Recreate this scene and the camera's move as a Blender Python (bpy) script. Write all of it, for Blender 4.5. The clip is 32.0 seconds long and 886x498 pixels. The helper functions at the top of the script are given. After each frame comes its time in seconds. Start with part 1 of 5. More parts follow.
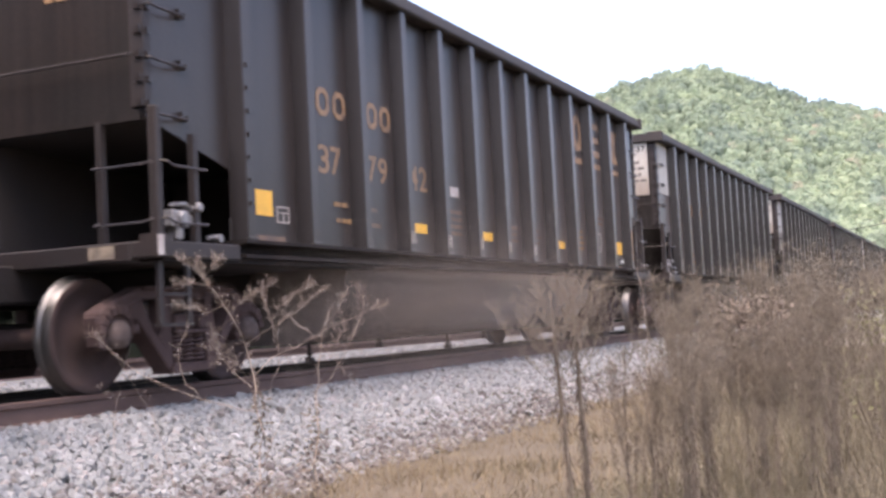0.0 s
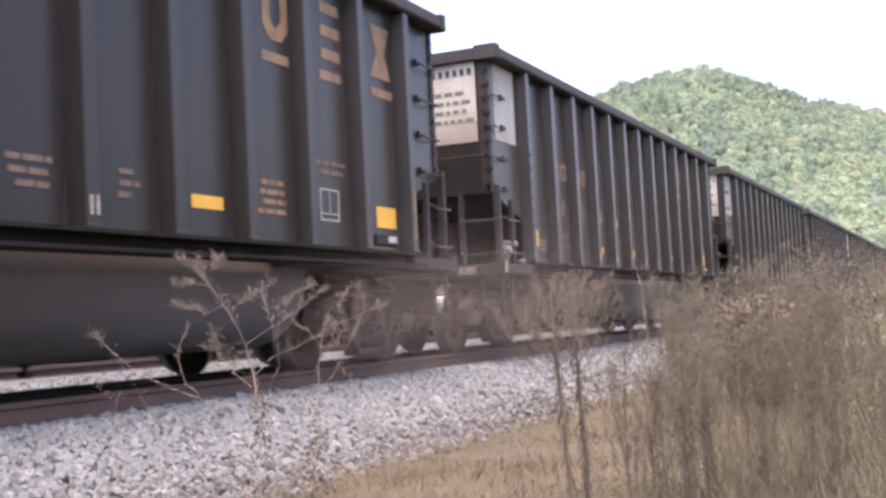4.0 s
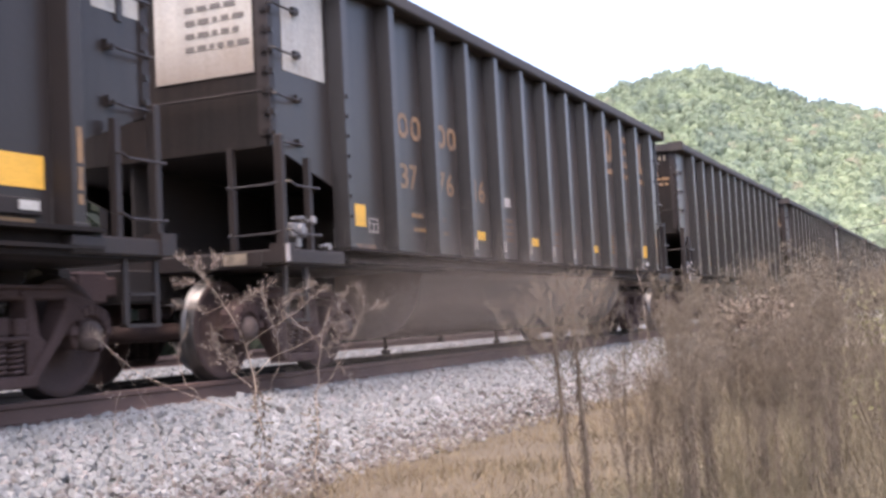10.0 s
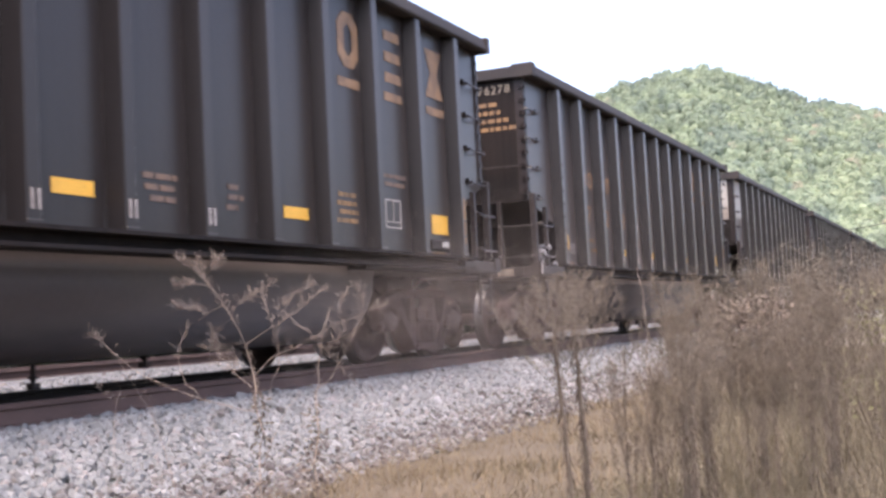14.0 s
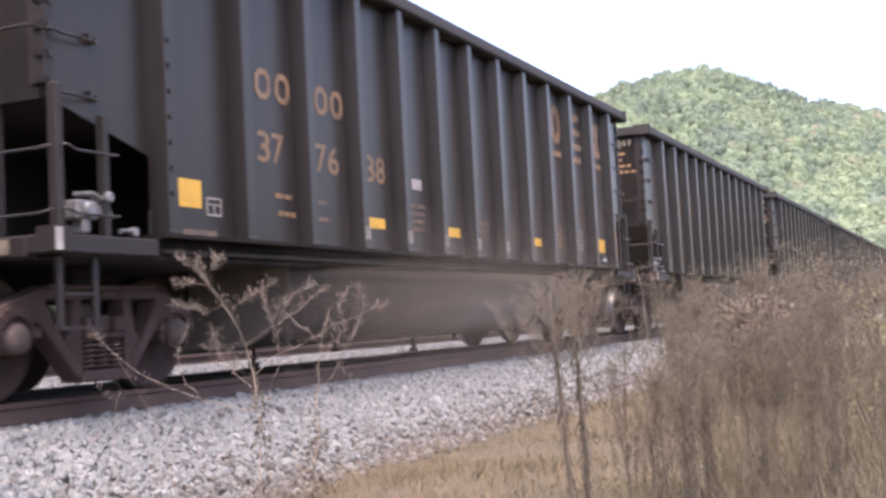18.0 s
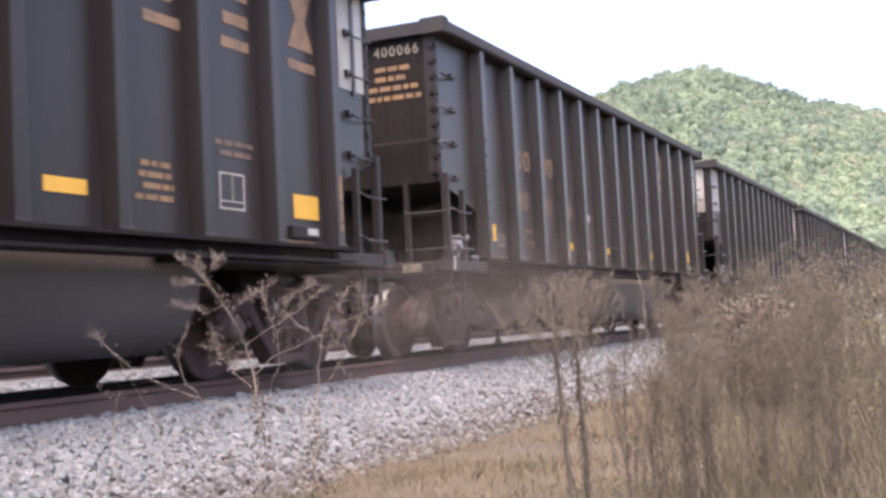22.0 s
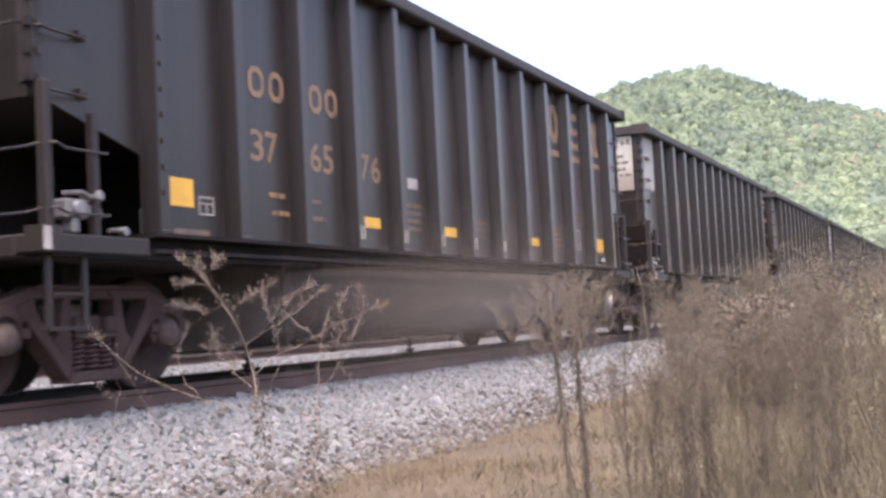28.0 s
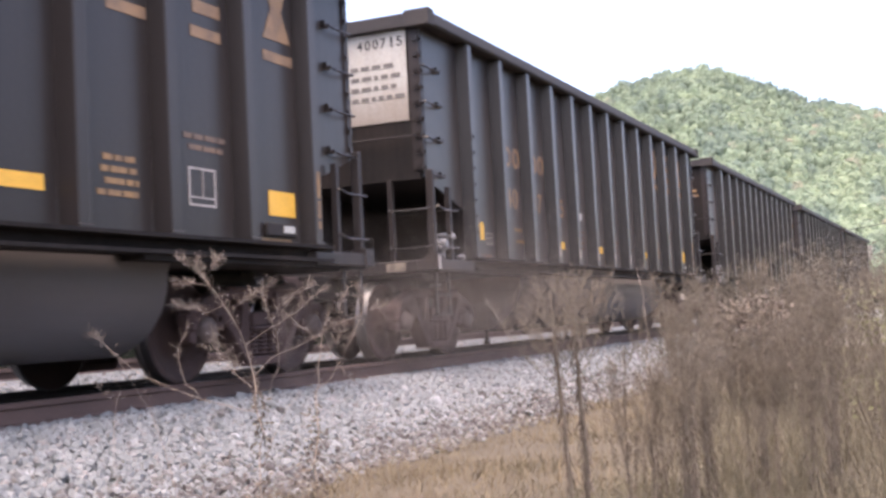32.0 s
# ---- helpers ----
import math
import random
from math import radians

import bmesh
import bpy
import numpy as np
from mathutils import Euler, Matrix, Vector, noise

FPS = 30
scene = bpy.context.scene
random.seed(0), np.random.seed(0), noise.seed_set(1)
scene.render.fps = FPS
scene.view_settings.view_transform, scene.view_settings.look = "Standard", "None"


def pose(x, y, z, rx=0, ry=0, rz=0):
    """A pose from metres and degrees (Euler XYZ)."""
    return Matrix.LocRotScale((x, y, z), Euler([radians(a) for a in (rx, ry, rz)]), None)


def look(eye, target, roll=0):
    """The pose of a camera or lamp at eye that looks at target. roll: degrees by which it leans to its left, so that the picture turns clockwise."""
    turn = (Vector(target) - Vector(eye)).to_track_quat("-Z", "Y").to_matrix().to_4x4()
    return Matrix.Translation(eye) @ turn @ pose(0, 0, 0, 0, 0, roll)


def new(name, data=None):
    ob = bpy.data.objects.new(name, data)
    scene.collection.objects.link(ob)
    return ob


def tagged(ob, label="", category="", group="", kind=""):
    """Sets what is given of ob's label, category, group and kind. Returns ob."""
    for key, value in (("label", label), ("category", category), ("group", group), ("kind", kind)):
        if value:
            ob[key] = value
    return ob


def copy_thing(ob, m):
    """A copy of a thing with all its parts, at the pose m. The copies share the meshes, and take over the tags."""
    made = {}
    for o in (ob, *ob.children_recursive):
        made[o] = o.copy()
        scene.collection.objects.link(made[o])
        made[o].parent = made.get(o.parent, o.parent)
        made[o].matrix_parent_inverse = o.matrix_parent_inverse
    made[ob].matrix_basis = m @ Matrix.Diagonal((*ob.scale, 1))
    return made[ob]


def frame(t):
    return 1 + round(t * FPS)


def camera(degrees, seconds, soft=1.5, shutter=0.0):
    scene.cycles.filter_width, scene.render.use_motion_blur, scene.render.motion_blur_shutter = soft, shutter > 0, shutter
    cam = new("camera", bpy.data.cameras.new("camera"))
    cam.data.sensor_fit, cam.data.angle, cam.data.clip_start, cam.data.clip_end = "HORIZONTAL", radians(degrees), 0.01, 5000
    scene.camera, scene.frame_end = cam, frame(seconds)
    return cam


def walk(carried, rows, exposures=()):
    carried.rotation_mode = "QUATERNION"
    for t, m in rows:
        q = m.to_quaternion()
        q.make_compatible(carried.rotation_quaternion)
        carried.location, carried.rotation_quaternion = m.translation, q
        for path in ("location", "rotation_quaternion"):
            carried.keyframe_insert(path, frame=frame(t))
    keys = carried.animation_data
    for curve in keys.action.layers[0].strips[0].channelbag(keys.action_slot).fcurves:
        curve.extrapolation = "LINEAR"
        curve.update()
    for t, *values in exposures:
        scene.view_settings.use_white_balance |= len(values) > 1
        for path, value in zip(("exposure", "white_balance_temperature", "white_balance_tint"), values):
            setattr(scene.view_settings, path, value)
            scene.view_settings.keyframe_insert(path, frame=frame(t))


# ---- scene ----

# World: x runs along the track the way the camera looks, y across towards the train, z = 0 on top of the rail.
FOV = 41.443
FOCAL = 784 / math.tan(radians(FOV / 2))
EYE = (0.0, 0.0, 0.431)
YAW, PITCH, ROLL = 24.198, 3.545, -2.867
TRACK_Y = 7.112
PERIOD = 16.18
FIRST, LAST = -2, 32

cam = camera(FOV, 32.0, soft=2.95, shutter=0.08)
aim = (math.cos(radians(YAW)) * math.cos(radians(PITCH)), math.sin(radians(YAW)) * math.cos(radians(PITCH)), math.sin(radians(PITCH)))
stand = look(EYE, (aim[0], aim[1], EYE[2] + aim[2]), ROLL)
walk(cam, [(0.0, stand), (32.0, stand)], [(0.0, 2.36, 6850, 20), (32.0, 2.36, 6850, 20)])


# train offsets fitted to the camera's view, jump after 7: seconds, metres
RUN_FIT = [(0, 0.372), (1, 0.366), (2, 0.338), (3, 0.286), (5.5, 0.163), (6, 0.143), (6.9, 0.096), (7, 0.091), (7.1, 0.34), (7.2, 0.585), (7.3, 0.587), (7.6, 0.585), (8, 0.56), (9, 0.53), (10, 0.53), (11, 0.5), (12, 0.47), (13, 0.44), (14, 0.41), (17, 0.335), (18, 0.326), (19, 0.331),
         (20, 0.33), (21, 0.327), (22, 0.315), (23, 0.3), (24, 0.285), (25, 0.295), (28, 0.37), (29, 0.395), (30, 0.413), (31, 0.425), (32, 0.435)]


def train_at(t, k):
    """The middle of car k along the track at t seconds."""
    extra = float(np.interp(t, [a for a, b in RUN_FIT], [b for a, b in RUN_FIT]))
    return 14.0 - 14.3504 * t - 0.004928 * t * t + extra + PERIOD * k


# ---- light: bright hazy sky, weak wide sun high up along the track ----
SUN_EL, SUN_AZ = 70.0, 190.0
sun_way = Vector((math.cos(radians(SUN_AZ)) * math.cos(radians(SUN_EL)), math.sin(radians(SUN_AZ)) * math.cos(radians(SUN_EL)), math.sin(radians(SUN_EL))))
world = bpy.data.worlds.new("sky")
scene.world = world
world.use_nodes = True
wn = world.node_tree.nodes
sky = wn.new("ShaderNodeTexSky")
sky.sky_type = "NISHITA"
sky.sun_disc = False
sky.sun_elevation = radians(SUN_EL)
sky.sun_rotation = radians(90 - SUN_AZ)
sky.air_density, sky.dust_density, sky.ozone_density = 0.7, 4.0, 0.5
wn["Background"].inputs["Strength"].default_value = 0.15
world.node_tree.links.new(sky.outputs["Color"], wn["Background"].inputs["Color"])
sun_data = bpy.data.lights.new("sun", "SUN")
sun_data.energy, sun_data.angle, sun_data.color = 0.5, radians(60), (1.0, 0.97, 0.93)
sun = new("sun", sun_data)
sun.matrix_world = look(sun_way * 60, (0, 0, 0))


# ---- materials ----
def material(name, color, rough=0.7, metal=0.0, spots=None, scale=3.0, amount=0.35, grain=60.0, bump=0.15, streak=0.0, vary=0.0, island=0.0, spec=0.5, stretch=(1, 1, 1), dust=0.0):
    """A node material: base colour, broad stains of a second colour, fine grain, relief."""
    m = bpy.data.materials.new(name)
    m.use_nodes = True
    n, l = m.node_tree.nodes, m.node_tree.links
    b = n["Principled BSDF"]
    b.inputs["Roughness"].default_value = rough
    b.inputs["Metallic"].default_value = metal
    b.inputs["Specular IOR Level"].default_value = spec
    # Dust sheen at grazing angles; on the cars it also stands in for haze
    b.inputs["Sheen Weight"].default_value = dust
    b.inputs["Sheen Roughness"].default_value = 0.5
    b.inputs["Sheen Tint"].default_value = (1.0, 0.9, 0.87, 1)
    co = n.new("ShaderNodeTexCoord")
    mp = n.new("ShaderNodeMapping")
    mp.inputs["Scale"].default_value = stretch
    l.new(co.outputs["Object"], mp.inputs["Vector"])
    big = n.new("ShaderNodeTexNoise")
    big.inputs["Scale"].default_value = scale
    big.inputs["Detail"].default_value = 6
    l.new(mp.outputs["Vector"], big.inputs["Vector"])
    ramp = n.new("ShaderNodeMapRange")
    ramp.inputs["From Min"].default_value, ramp.inputs["From Max"].default_value = 0.42, 0.72
    ramp.inputs["To Max"].default_value = amount
    l.new(big.outputs["Fac"], ramp.inputs["Value"])
    mix = n.new("ShaderNodeMix")
    mix.data_type = "RGBA"
    mix.inputs["A"].default_value = (*color, 1)
    mix.inputs["B"].default_value = (*(spots or [c * 0.6 for c in color]), 1)
    l.new(ramp.outputs["Result"], mix.inputs["Factor"])
    fine = n.new("ShaderNodeTexNoise")
    fine.inputs["Scale"].default_value = grain
    fine.inputs["Detail"].default_value = 4
    l.new(co.outputs["Object"], fine.inputs["Vector"])
    fr = n.new("ShaderNodeMapRange")
    fr.inputs["To Min"].default_value, fr.inputs["To Max"].default_value = 0.72, 1.28
    l.new(fine.outputs["Fac"], fr.inputs["Value"])
    mul = n.new("ShaderNodeMix")
    mul.data_type, mul.blend_type = "RGBA", "MULTIPLY"
    mul.inputs["Factor"].default_value = 1.0
    l.new(mix.outputs["Result"], mul.inputs["A"])
    l.new(fr.outputs["Result"], mul.inputs["B"])
    out = mul.outputs["Result"]
    if streak:
        sm = n.new("ShaderNodeMapping")
        sm.inputs["Scale"].default_value = (9, 9, 0.35)
        l.new(co.outputs["Object"], sm.inputs["Vector"])
        sn = n.new("ShaderNodeTexNoise")
        sn.inputs["Scale"].default_value, sn.inputs["Detail"].default_value = 1.0, 5
        l.new(sm.outputs["Vector"], sn.inputs["Vector"])
        sr = n.new("ShaderNodeMapRange")
        sr.inputs["From Min"].default_value, sr.inputs["From Max"].default_value = 0.3, 0.7
        sr.inputs["To Min"].default_value, sr.inputs["To Max"].default_value = 1 - streak, 1 + streak
        l.new(sn.outputs["Fac"], sr.inputs["Value"])
        m3 = n.new("ShaderNodeMix")
        m3.data_type, m3.blend_type = "RGBA", "MULTIPLY"
        m3.inputs["Factor"].default_value = 1.0
        l.new(out, m3.inputs["A"])
        l.new(sr.outputs["Result"], m3.inputs["B"])
        out = m3.outputs["Result"]
    for width, source in ((vary, "ShaderNodeObjectInfo"), (island, "ShaderNodeNewGeometry")):
        if width:
            info = n.new(source)
            vr = n.new("ShaderNodeMapRange")
            vr.inputs["To Min"].default_value, vr.inputs["To Max"].default_value = 1 - width, 1 + width
            l.new(info.outputs["Random" if source == "ShaderNodeObjectInfo" else "Random Per Island"], vr.inputs["Value"])
            m4 = n.new("ShaderNodeMix")
            m4.data_type, m4.blend_type = "RGBA", "MULTIPLY"
            m4.inputs["Factor"].default_value = 1.0
            l.new(out, m4.inputs["A"])
            l.new(vr.outputs["Result"], m4.inputs["B"])
            out = m4.outputs["Result"]
    l.new(out, b.inputs["Base Color"])
    bp = n.new("ShaderNodeBump")
    bp.inputs["Strength"].default_value = bump
    bp.inputs["Distance"].default_value = 0.02
    l.new(fine.outputs["Fac"], bp.inputs["Height"])
    l.new(bp.outputs["Normal"], b.inputs["Normal"])
    return m


def ramped(name, stops, rough=0.9, grain=40.0, bump=0.3, per="Random Per Island"):
    """A material whose pieces take colours along a ramp, one by one."""
    m = material(name, (0.5, 0.5, 0.5), rough, grain=grain, bump=bump)
    n, l = m.node_tree.nodes, m.node_tree.links
    info = n.new("ShaderNodeNewGeometry") if per == "Random Per Island" else n.new("ShaderNodeObjectInfo")
    cr = n.new("ShaderNodeValToRGB")
    els = cr.color_ramp.elements
    while len(els) < len(stops):
        els.new(0.5)
    for e, (at, c) in zip(els, stops):
        e.position, e.color = at, (*c, 1)
    l.new(info.outputs[per], cr.inputs["Fac"])
    fine = [x for x in n if x.type == "TEX_NOISE"][1]
    fr = n.new("ShaderNodeMapRange")
    fr.inputs["To Min"].default_value, fr.inputs["To Max"].default_value = 0.7, 1.3
    l.new(fine.outputs["Fac"], fr.inputs["Value"])
    mul = n.new("ShaderNodeMix")
    mul.data_type, mul.blend_type = "RGBA", "MULTIPLY"
    mul.inputs["Factor"].default_value = 1.0
    l.new(cr.outputs["Color"], mul.inputs["A"])
    l.new(fr.outputs["Result"], mul.inputs["B"])
    l.new(mul.outputs["Result"], n["Principled BSDF"].inputs["Base Color"])
    return m


M = {}
M["paint"] = material("grey_car_paint", (0.01232, 0.009855, 0.009855), 0.32, spots=(0.01399, 0.01046, 0.009657), scale=0.9, amount=0.7, grain=25, spec=0.34, bump=0.06, streak=0.25, dust=0.1)
M["paint2"] = material("slate_car_paint", (0.01199, 0.01026, 0.01046), 0.32, spots=(0.01365, 0.01099, 0.01032), scale=0.7, amount=0.6, grain=25, spec=0.34, bump=0.06, streak=0.2, dust=0.1)
M["brown"] = material("rusty_car_paint", (0.01479, 0.01119, 0.01026), 0.34, spots=(0.01632, 0.01052, 0.008791), scale=0.8, amount=0.8, grain=25, spec=0.34, bump=0.08, streak=0.3, dust=0.1)
for _name in ("paint", "paint2", "brown"):
    M[_name].node_tree.nodes["Principled BSDF"].inputs["Specular Tint"].default_value = (1.0, 0.94, 0.87, 1)
# Coal-black steel; its tone also stands in for shade in the end recesses
M["shaded_soot"] = material("shaded_sooty_steel", (0.02039, 0.01644, 0.01524), 0.85, spots=(0.02184, 0.01446, 0.01207), scale=2.0, amount=0.7, grain=40, bump=0.2)
M["end"] = material("grimy_end_paint", (0.01188, 0.009576, 0.008784), 0.8, spots=(0.01512, 0.01022, 0.008496), scale=1.2, amount=0.9, grain=25, bump=0.08, streak=0.3, spec=0.22)
M["gear"] = material("grimy_end_gear_paint", (0.0255, 0.0212, 0.0203), 0.55, spots=(0.0285, 0.0208, 0.0185), scale=2.0, amount=0.8, grain=30, bump=0.1, spec=0.3)
M["under"] = material("grimy_steel", (0.015, 0.0114, 0.0105), 0.8, spots=(0.01567, 0.01024, 0.007935), scale=2.0, amount=0.8, grain=40, bump=0.2)
M["cast"] = material("dusty_cast_steel", (0.06732, 0.04514, 0.04208), 0.88, spots=(0.04437, 0.02907, 0.02601), scale=3.0, amount=0.8, grain=50, bump=0.25, spec=0.2)
M["tub"] = material("black_tub_steel", (0.03096, 0.02606, 0.02578), 0.45, spots=(0.03888, 0.03204, 0.03024), scale=0.7, amount=0.8, grain=20, bump=0.05, dust=0.06)
# Matte chord tone, set to counter overhead light on its sloped face
M["chord"] = material("matte_top_chord", (0.034, 0.031, 0.031), 0.7, spots=(0.045, 0.038, 0.034), scale=1.5, amount=0.8, grain=30, bump=0.1, spec=0.25)
# Dusty tub ends, colour lifted in place of light missing there
M["dusty"] = material("lifted_dusty_steel", (0.17, 0.14, 0.125), 0.9, spots=(0.09, 0.072, 0.062), scale=2.0, amount=0.7, grain=40, bump=0.15)
M["cap"] = material("dusty_bearing_cap", (0.085, 0.064, 0.058), 0.85, spots=(0.12, 0.095, 0.087), scale=9, amount=0.8, grain=50, bump=0.2, spec=0.3)
M["wheel"] = material("rusty_wheel_steel", (0.04046, 0.0224, 0.01914), 0.85, spots=(0.02601, 0.01517, 0.013), scale=4.0, amount=0.8, grain=60, bump=0.15)
M["tread"] = material("polished_tread_steel", (0.12, 0.1144, 0.112), 0.36, 0.9, grain=80, bump=0.03)
M["bright"] = material("bright_galvanised_metal", (0.55, 0.54, 0.53), 0.35, 0.6, spots=(0.4, 0.38, 0.36), scale=9, grain=80, bump=0.03)
M["yellow"] = material("yellow_reflector", (0.731, 0.3995, 0.051), 0.5, spots=(0.51, 0.2805, 0.0425), scale=6, amount=0.4, grain=80, bump=0.02)
M["orange"] = material("faded_orange_paint", (0.2574, 0.156, 0.085), 0.6, spots=(0.1092, 0.0741, 0.05525), scale=5, amount=0.75, grain=50, bump=0.03)
M["faint"] = material("worn_orange_paint", (0.17, 0.11, 0.075), 0.7, spots=(0.08, 0.065, 0.06), scale=9, amount=0.9, grain=60, bump=0.03)
M["orange2"] = material("dull_orange_paint", (0.26, 0.15, 0.065), 0.6, spots=(0.1, 0.07, 0.05), scale=8, amount=0.8, grain=50, bump=0.03)
M["white"] = material("chalky_white_paint", (0.385, 0.372, 0.335), 0.6, spots=(0.28, 0.24, 0.19), scale=1.6, amount=0.8, grain=30, bump=0.04, streak=0.12)
M["board"] = material("stained_white_board", (0.385, 0.372, 0.335), 0.6, spots=(0.28, 0.24, 0.19), scale=1.6, amount=0.8, grain=30, bump=0.04, streak=0.1)
_n, _l = M["board"].node_tree.nodes, M["board"].node_tree.links
_bsdf = _n["Principled BSDF"]
_co, _sep, _range, _mix = _n.new("ShaderNodeTexCoord"), _n.new("ShaderNodeSeparateXYZ"), _n.new("ShaderNodeMapRange"), _n.new("ShaderNodeMix")
_mix.data_type = "RGBA"
_mix.inputs["B"].default_value = (0.15, 0.105, 0.08, 1)
_l.new(_co.outputs["Object"], _sep.inputs["Vector"])
_l.new(_sep.outputs["Z"], _range.inputs["Value"])
_range.inputs["From Min"].default_value, _range.inputs["From Max"].default_value = 2.6, 3.3
_range.inputs["To Min"].default_value, _range.inputs["To Max"].default_value = 0.92, 0.0
_l.new(_range.outputs["Result"], _mix.inputs["Factor"])
_l.new(_bsdf.inputs["Base Color"].links[0].from_socket, _mix.inputs["A"])
_l.new(_mix.outputs["Result"], _bsdf.inputs["Base Color"])
M["dirty_white"] = material("dirty_white_paint", (0.4, 0.36, 0.33), 0.7, spots=(0.2, 0.15, 0.12), scale=5, amount=0.7, grain=50, bump=0.05)
M["faded"] = material("faded_label", (0.24, 0.2, 0.15), 0.7, spots=(0.1, 0.08, 0.065), scale=12, amount=0.8)
M["cream"] = material("faded_cream_paint", (0.3, 0.25, 0.18), 0.7, spots=(0.16, 0.12, 0.09), scale=9, amount=0.7)
M["ink"] = material("black_stencil_paint", (0.03, 0.03, 0.03), 0.7)
M["ink2"] = material("worn_stencil_paint", (0.12, 0.11, 0.1), 0.7)
M["spray"] = material("pale_spray_paint", (0.42, 0.42, 0.44), 0.7, grain=40)
M["alloy"] = material("bright_cast_metal", (0.225, 0.2175, 0.2175), 0.5, 0.3, spots=(0.09, 0.0825, 0.075), scale=9, amount=0.9, grain=50, bump=0.2)
M["coal"] = material("coal", (0.02, 0.02, 0.021), 0.6, grain=20, bump=0.8)
M["rail"] = material("rusty_rail_steel", (0.102, 0.0612, 0.0493), 0.8, spots=(0.06375, 0.03995, 0.034), scale=2.5, amount=0.7, grain=70, bump=0.1)
# Rusty rail tone lowered for the second track, shade put into it
M["dim_rail"] = material("dimmed_rusty_rail_steel", (0.055, 0.034, 0.029), 0.85, spots=(0.04, 0.026, 0.022), scale=2.5, amount=0.7, grain=70, bump=0.1)
# Rail colour darkened to stand in for the shade under the train
M["oily"] = material("shaded_dark_rail", (0.03, 0.024, 0.022), 0.7, grain=60, bump=0.1)
# Bed beyond the train, darkened in colour against the open sky there
M["dim_bed"] = material("dimmed_ballast_bed", (0.112, 0.1144, 0.1144), 0.95, spots=(0.072, 0.072, 0.072), scale=14, amount=0.9, grain=30, bump=0.9)
M["ground"] = material("dry_earth", (0.09775, 0.0782, 0.05355), 0.95, spots=(0.06375, 0.05355, 0.03655), scale=0.8, amount=0.8, grain=20, bump=0.5)
M["bed"] = material("ballast_bed", (0.2432, 0.2477, 0.2445), 0.95, spots=(0.1766, 0.167, 0.1647), scale=14, amount=0.9, grain=30, bump=0.9)


# ---- mesh helpers ----
def box(bm, x0, x1, y0, y1, z0, z1):
    v = [bm.verts.new((x, y, z)) for x in (x0, x1) for y in (y0, y1) for z in (z0, z1)]
    for f in ((0, 1, 3, 2), (4, 6, 7, 5), (0, 4, 5, 1), (2, 3, 7, 6), (0, 2, 6, 4), (1, 5, 7, 3)):
        bm.faces.new([v[i] for i in f])


def prism(bm, outline, axis, lo, hi):
    """An outline of (a, b) points pushed along an axis; a, b are the other two axes in the order x, y, z."""
    def at(p, w):
        return {"x": (w, p[0], p[1]), "y": (p[0], w, p[1]), "z": (p[0], p[1], w)}[axis]
    a = [bm.verts.new(at(p, lo)) for p in outline]
    b = [bm.verts.new(at(p, hi)) for p in outline]
    n = len(outline)
    bm.faces.new(a)
    bm.faces.new(b[::-1])
    for i in range(n):
        bm.faces.new((a[i], b[i], b[(i + 1) % n], a[(i + 1) % n]))


def rod(bm, points, r, sides=6, taper=1.0):
    """A round rod through points; its end radius is r * taper."""
    rings = []
    n = len(points)
    for i, p in enumerate(points):
        p = Vector(p)
        d = (Vector(points[min(i + 1, n - 1)]) - Vector(points[max(i - 1, 0)])).normalized()
        u = d.cross(Vector((0, 0, 1)) if abs(d.z) < 0.9 else Vector((1, 0, 0))).normalized()
        w = d.cross(u)
        q = r * (1 + (taper - 1) * i / max(1, n - 1))
        rings.append([bm.verts.new(p + (u * math.cos(a) + w * math.sin(a)) * q) for a in (2 * math.pi * k / sides for k in range(sides))])
    for s, e in zip(rings, rings[1:]):
        for k in range(sides):
            bm.faces.new((s[k], s[(k + 1) % sides], e[(k + 1) % sides], e[k]))
    bm.faces.new(rings[0][::-1])
    bm.faces.new(rings[-1])


def turned(bm, profile, sides=32, mat_of=None):
    """A profile of (y, radius) turned round the y axis."""
    rings = []
    for y, r in profile:
        rings.append([bm.verts.new((r * math.cos(a), y, r * math.sin(a))) for a in (2 * math.pi * k / sides for k in range(sides))])
    for i, (s, e) in enumerate(zip(rings, rings[1:])):
        for k in range(sides):
            f = bm.faces.new((s[k], e[k], e[(k + 1) % sides], s[(k + 1) % sides]))
            f.smooth = True
            f.material_index = mat_of[i] if mat_of else 0
    bm.faces.new(rings[0])
    bm.faces.new(rings[-1][::-1])


def mesh_of(name, bm, *mats, soft=0.0):
    bmesh.ops.recalc_face_normals(bm, faces=bm.faces)
    if soft:
        edges = [e for e in bm.edges if len(e.link_faces) == 2 and e.calc_face_angle(0) > 0.6]
        bmesh.ops.bevel(bm, geom=edges, offset=soft, segments=1, affect="EDGES")
    me = bpy.data.meshes.new(name)
    bm.to_mesh(me)
    bm.free()
    for m in mats:
        me.materials.append(m)
    return me


def part(name, shape, mat, parent, label="", soft=0.0, at=None):
    """One mesh object under a thing or a part. shape: a bmesh or a finished mesh."""
    me = shape if isinstance(shape, bpy.types.Mesh) else mesh_of(name, shape, *(mat if isinstance(mat, tuple) else (mat,)), soft=soft)
    ob = new(name, me)
    ob.parent = parent
    if at is not None:
        ob.matrix_basis = at
    return tagged(ob, label)


def boxes(*lists):
    bm = bmesh.new()
    for b in lists:
        box(bm, *b)
    return bm


def thing(name, label, category, group="", kind="", at=None):
    ob = new(name)
    ob.empty_display_size = 0.3
    if at is not None:
        ob.matrix_basis = at
    return tagged(ob, label, category, group, kind)


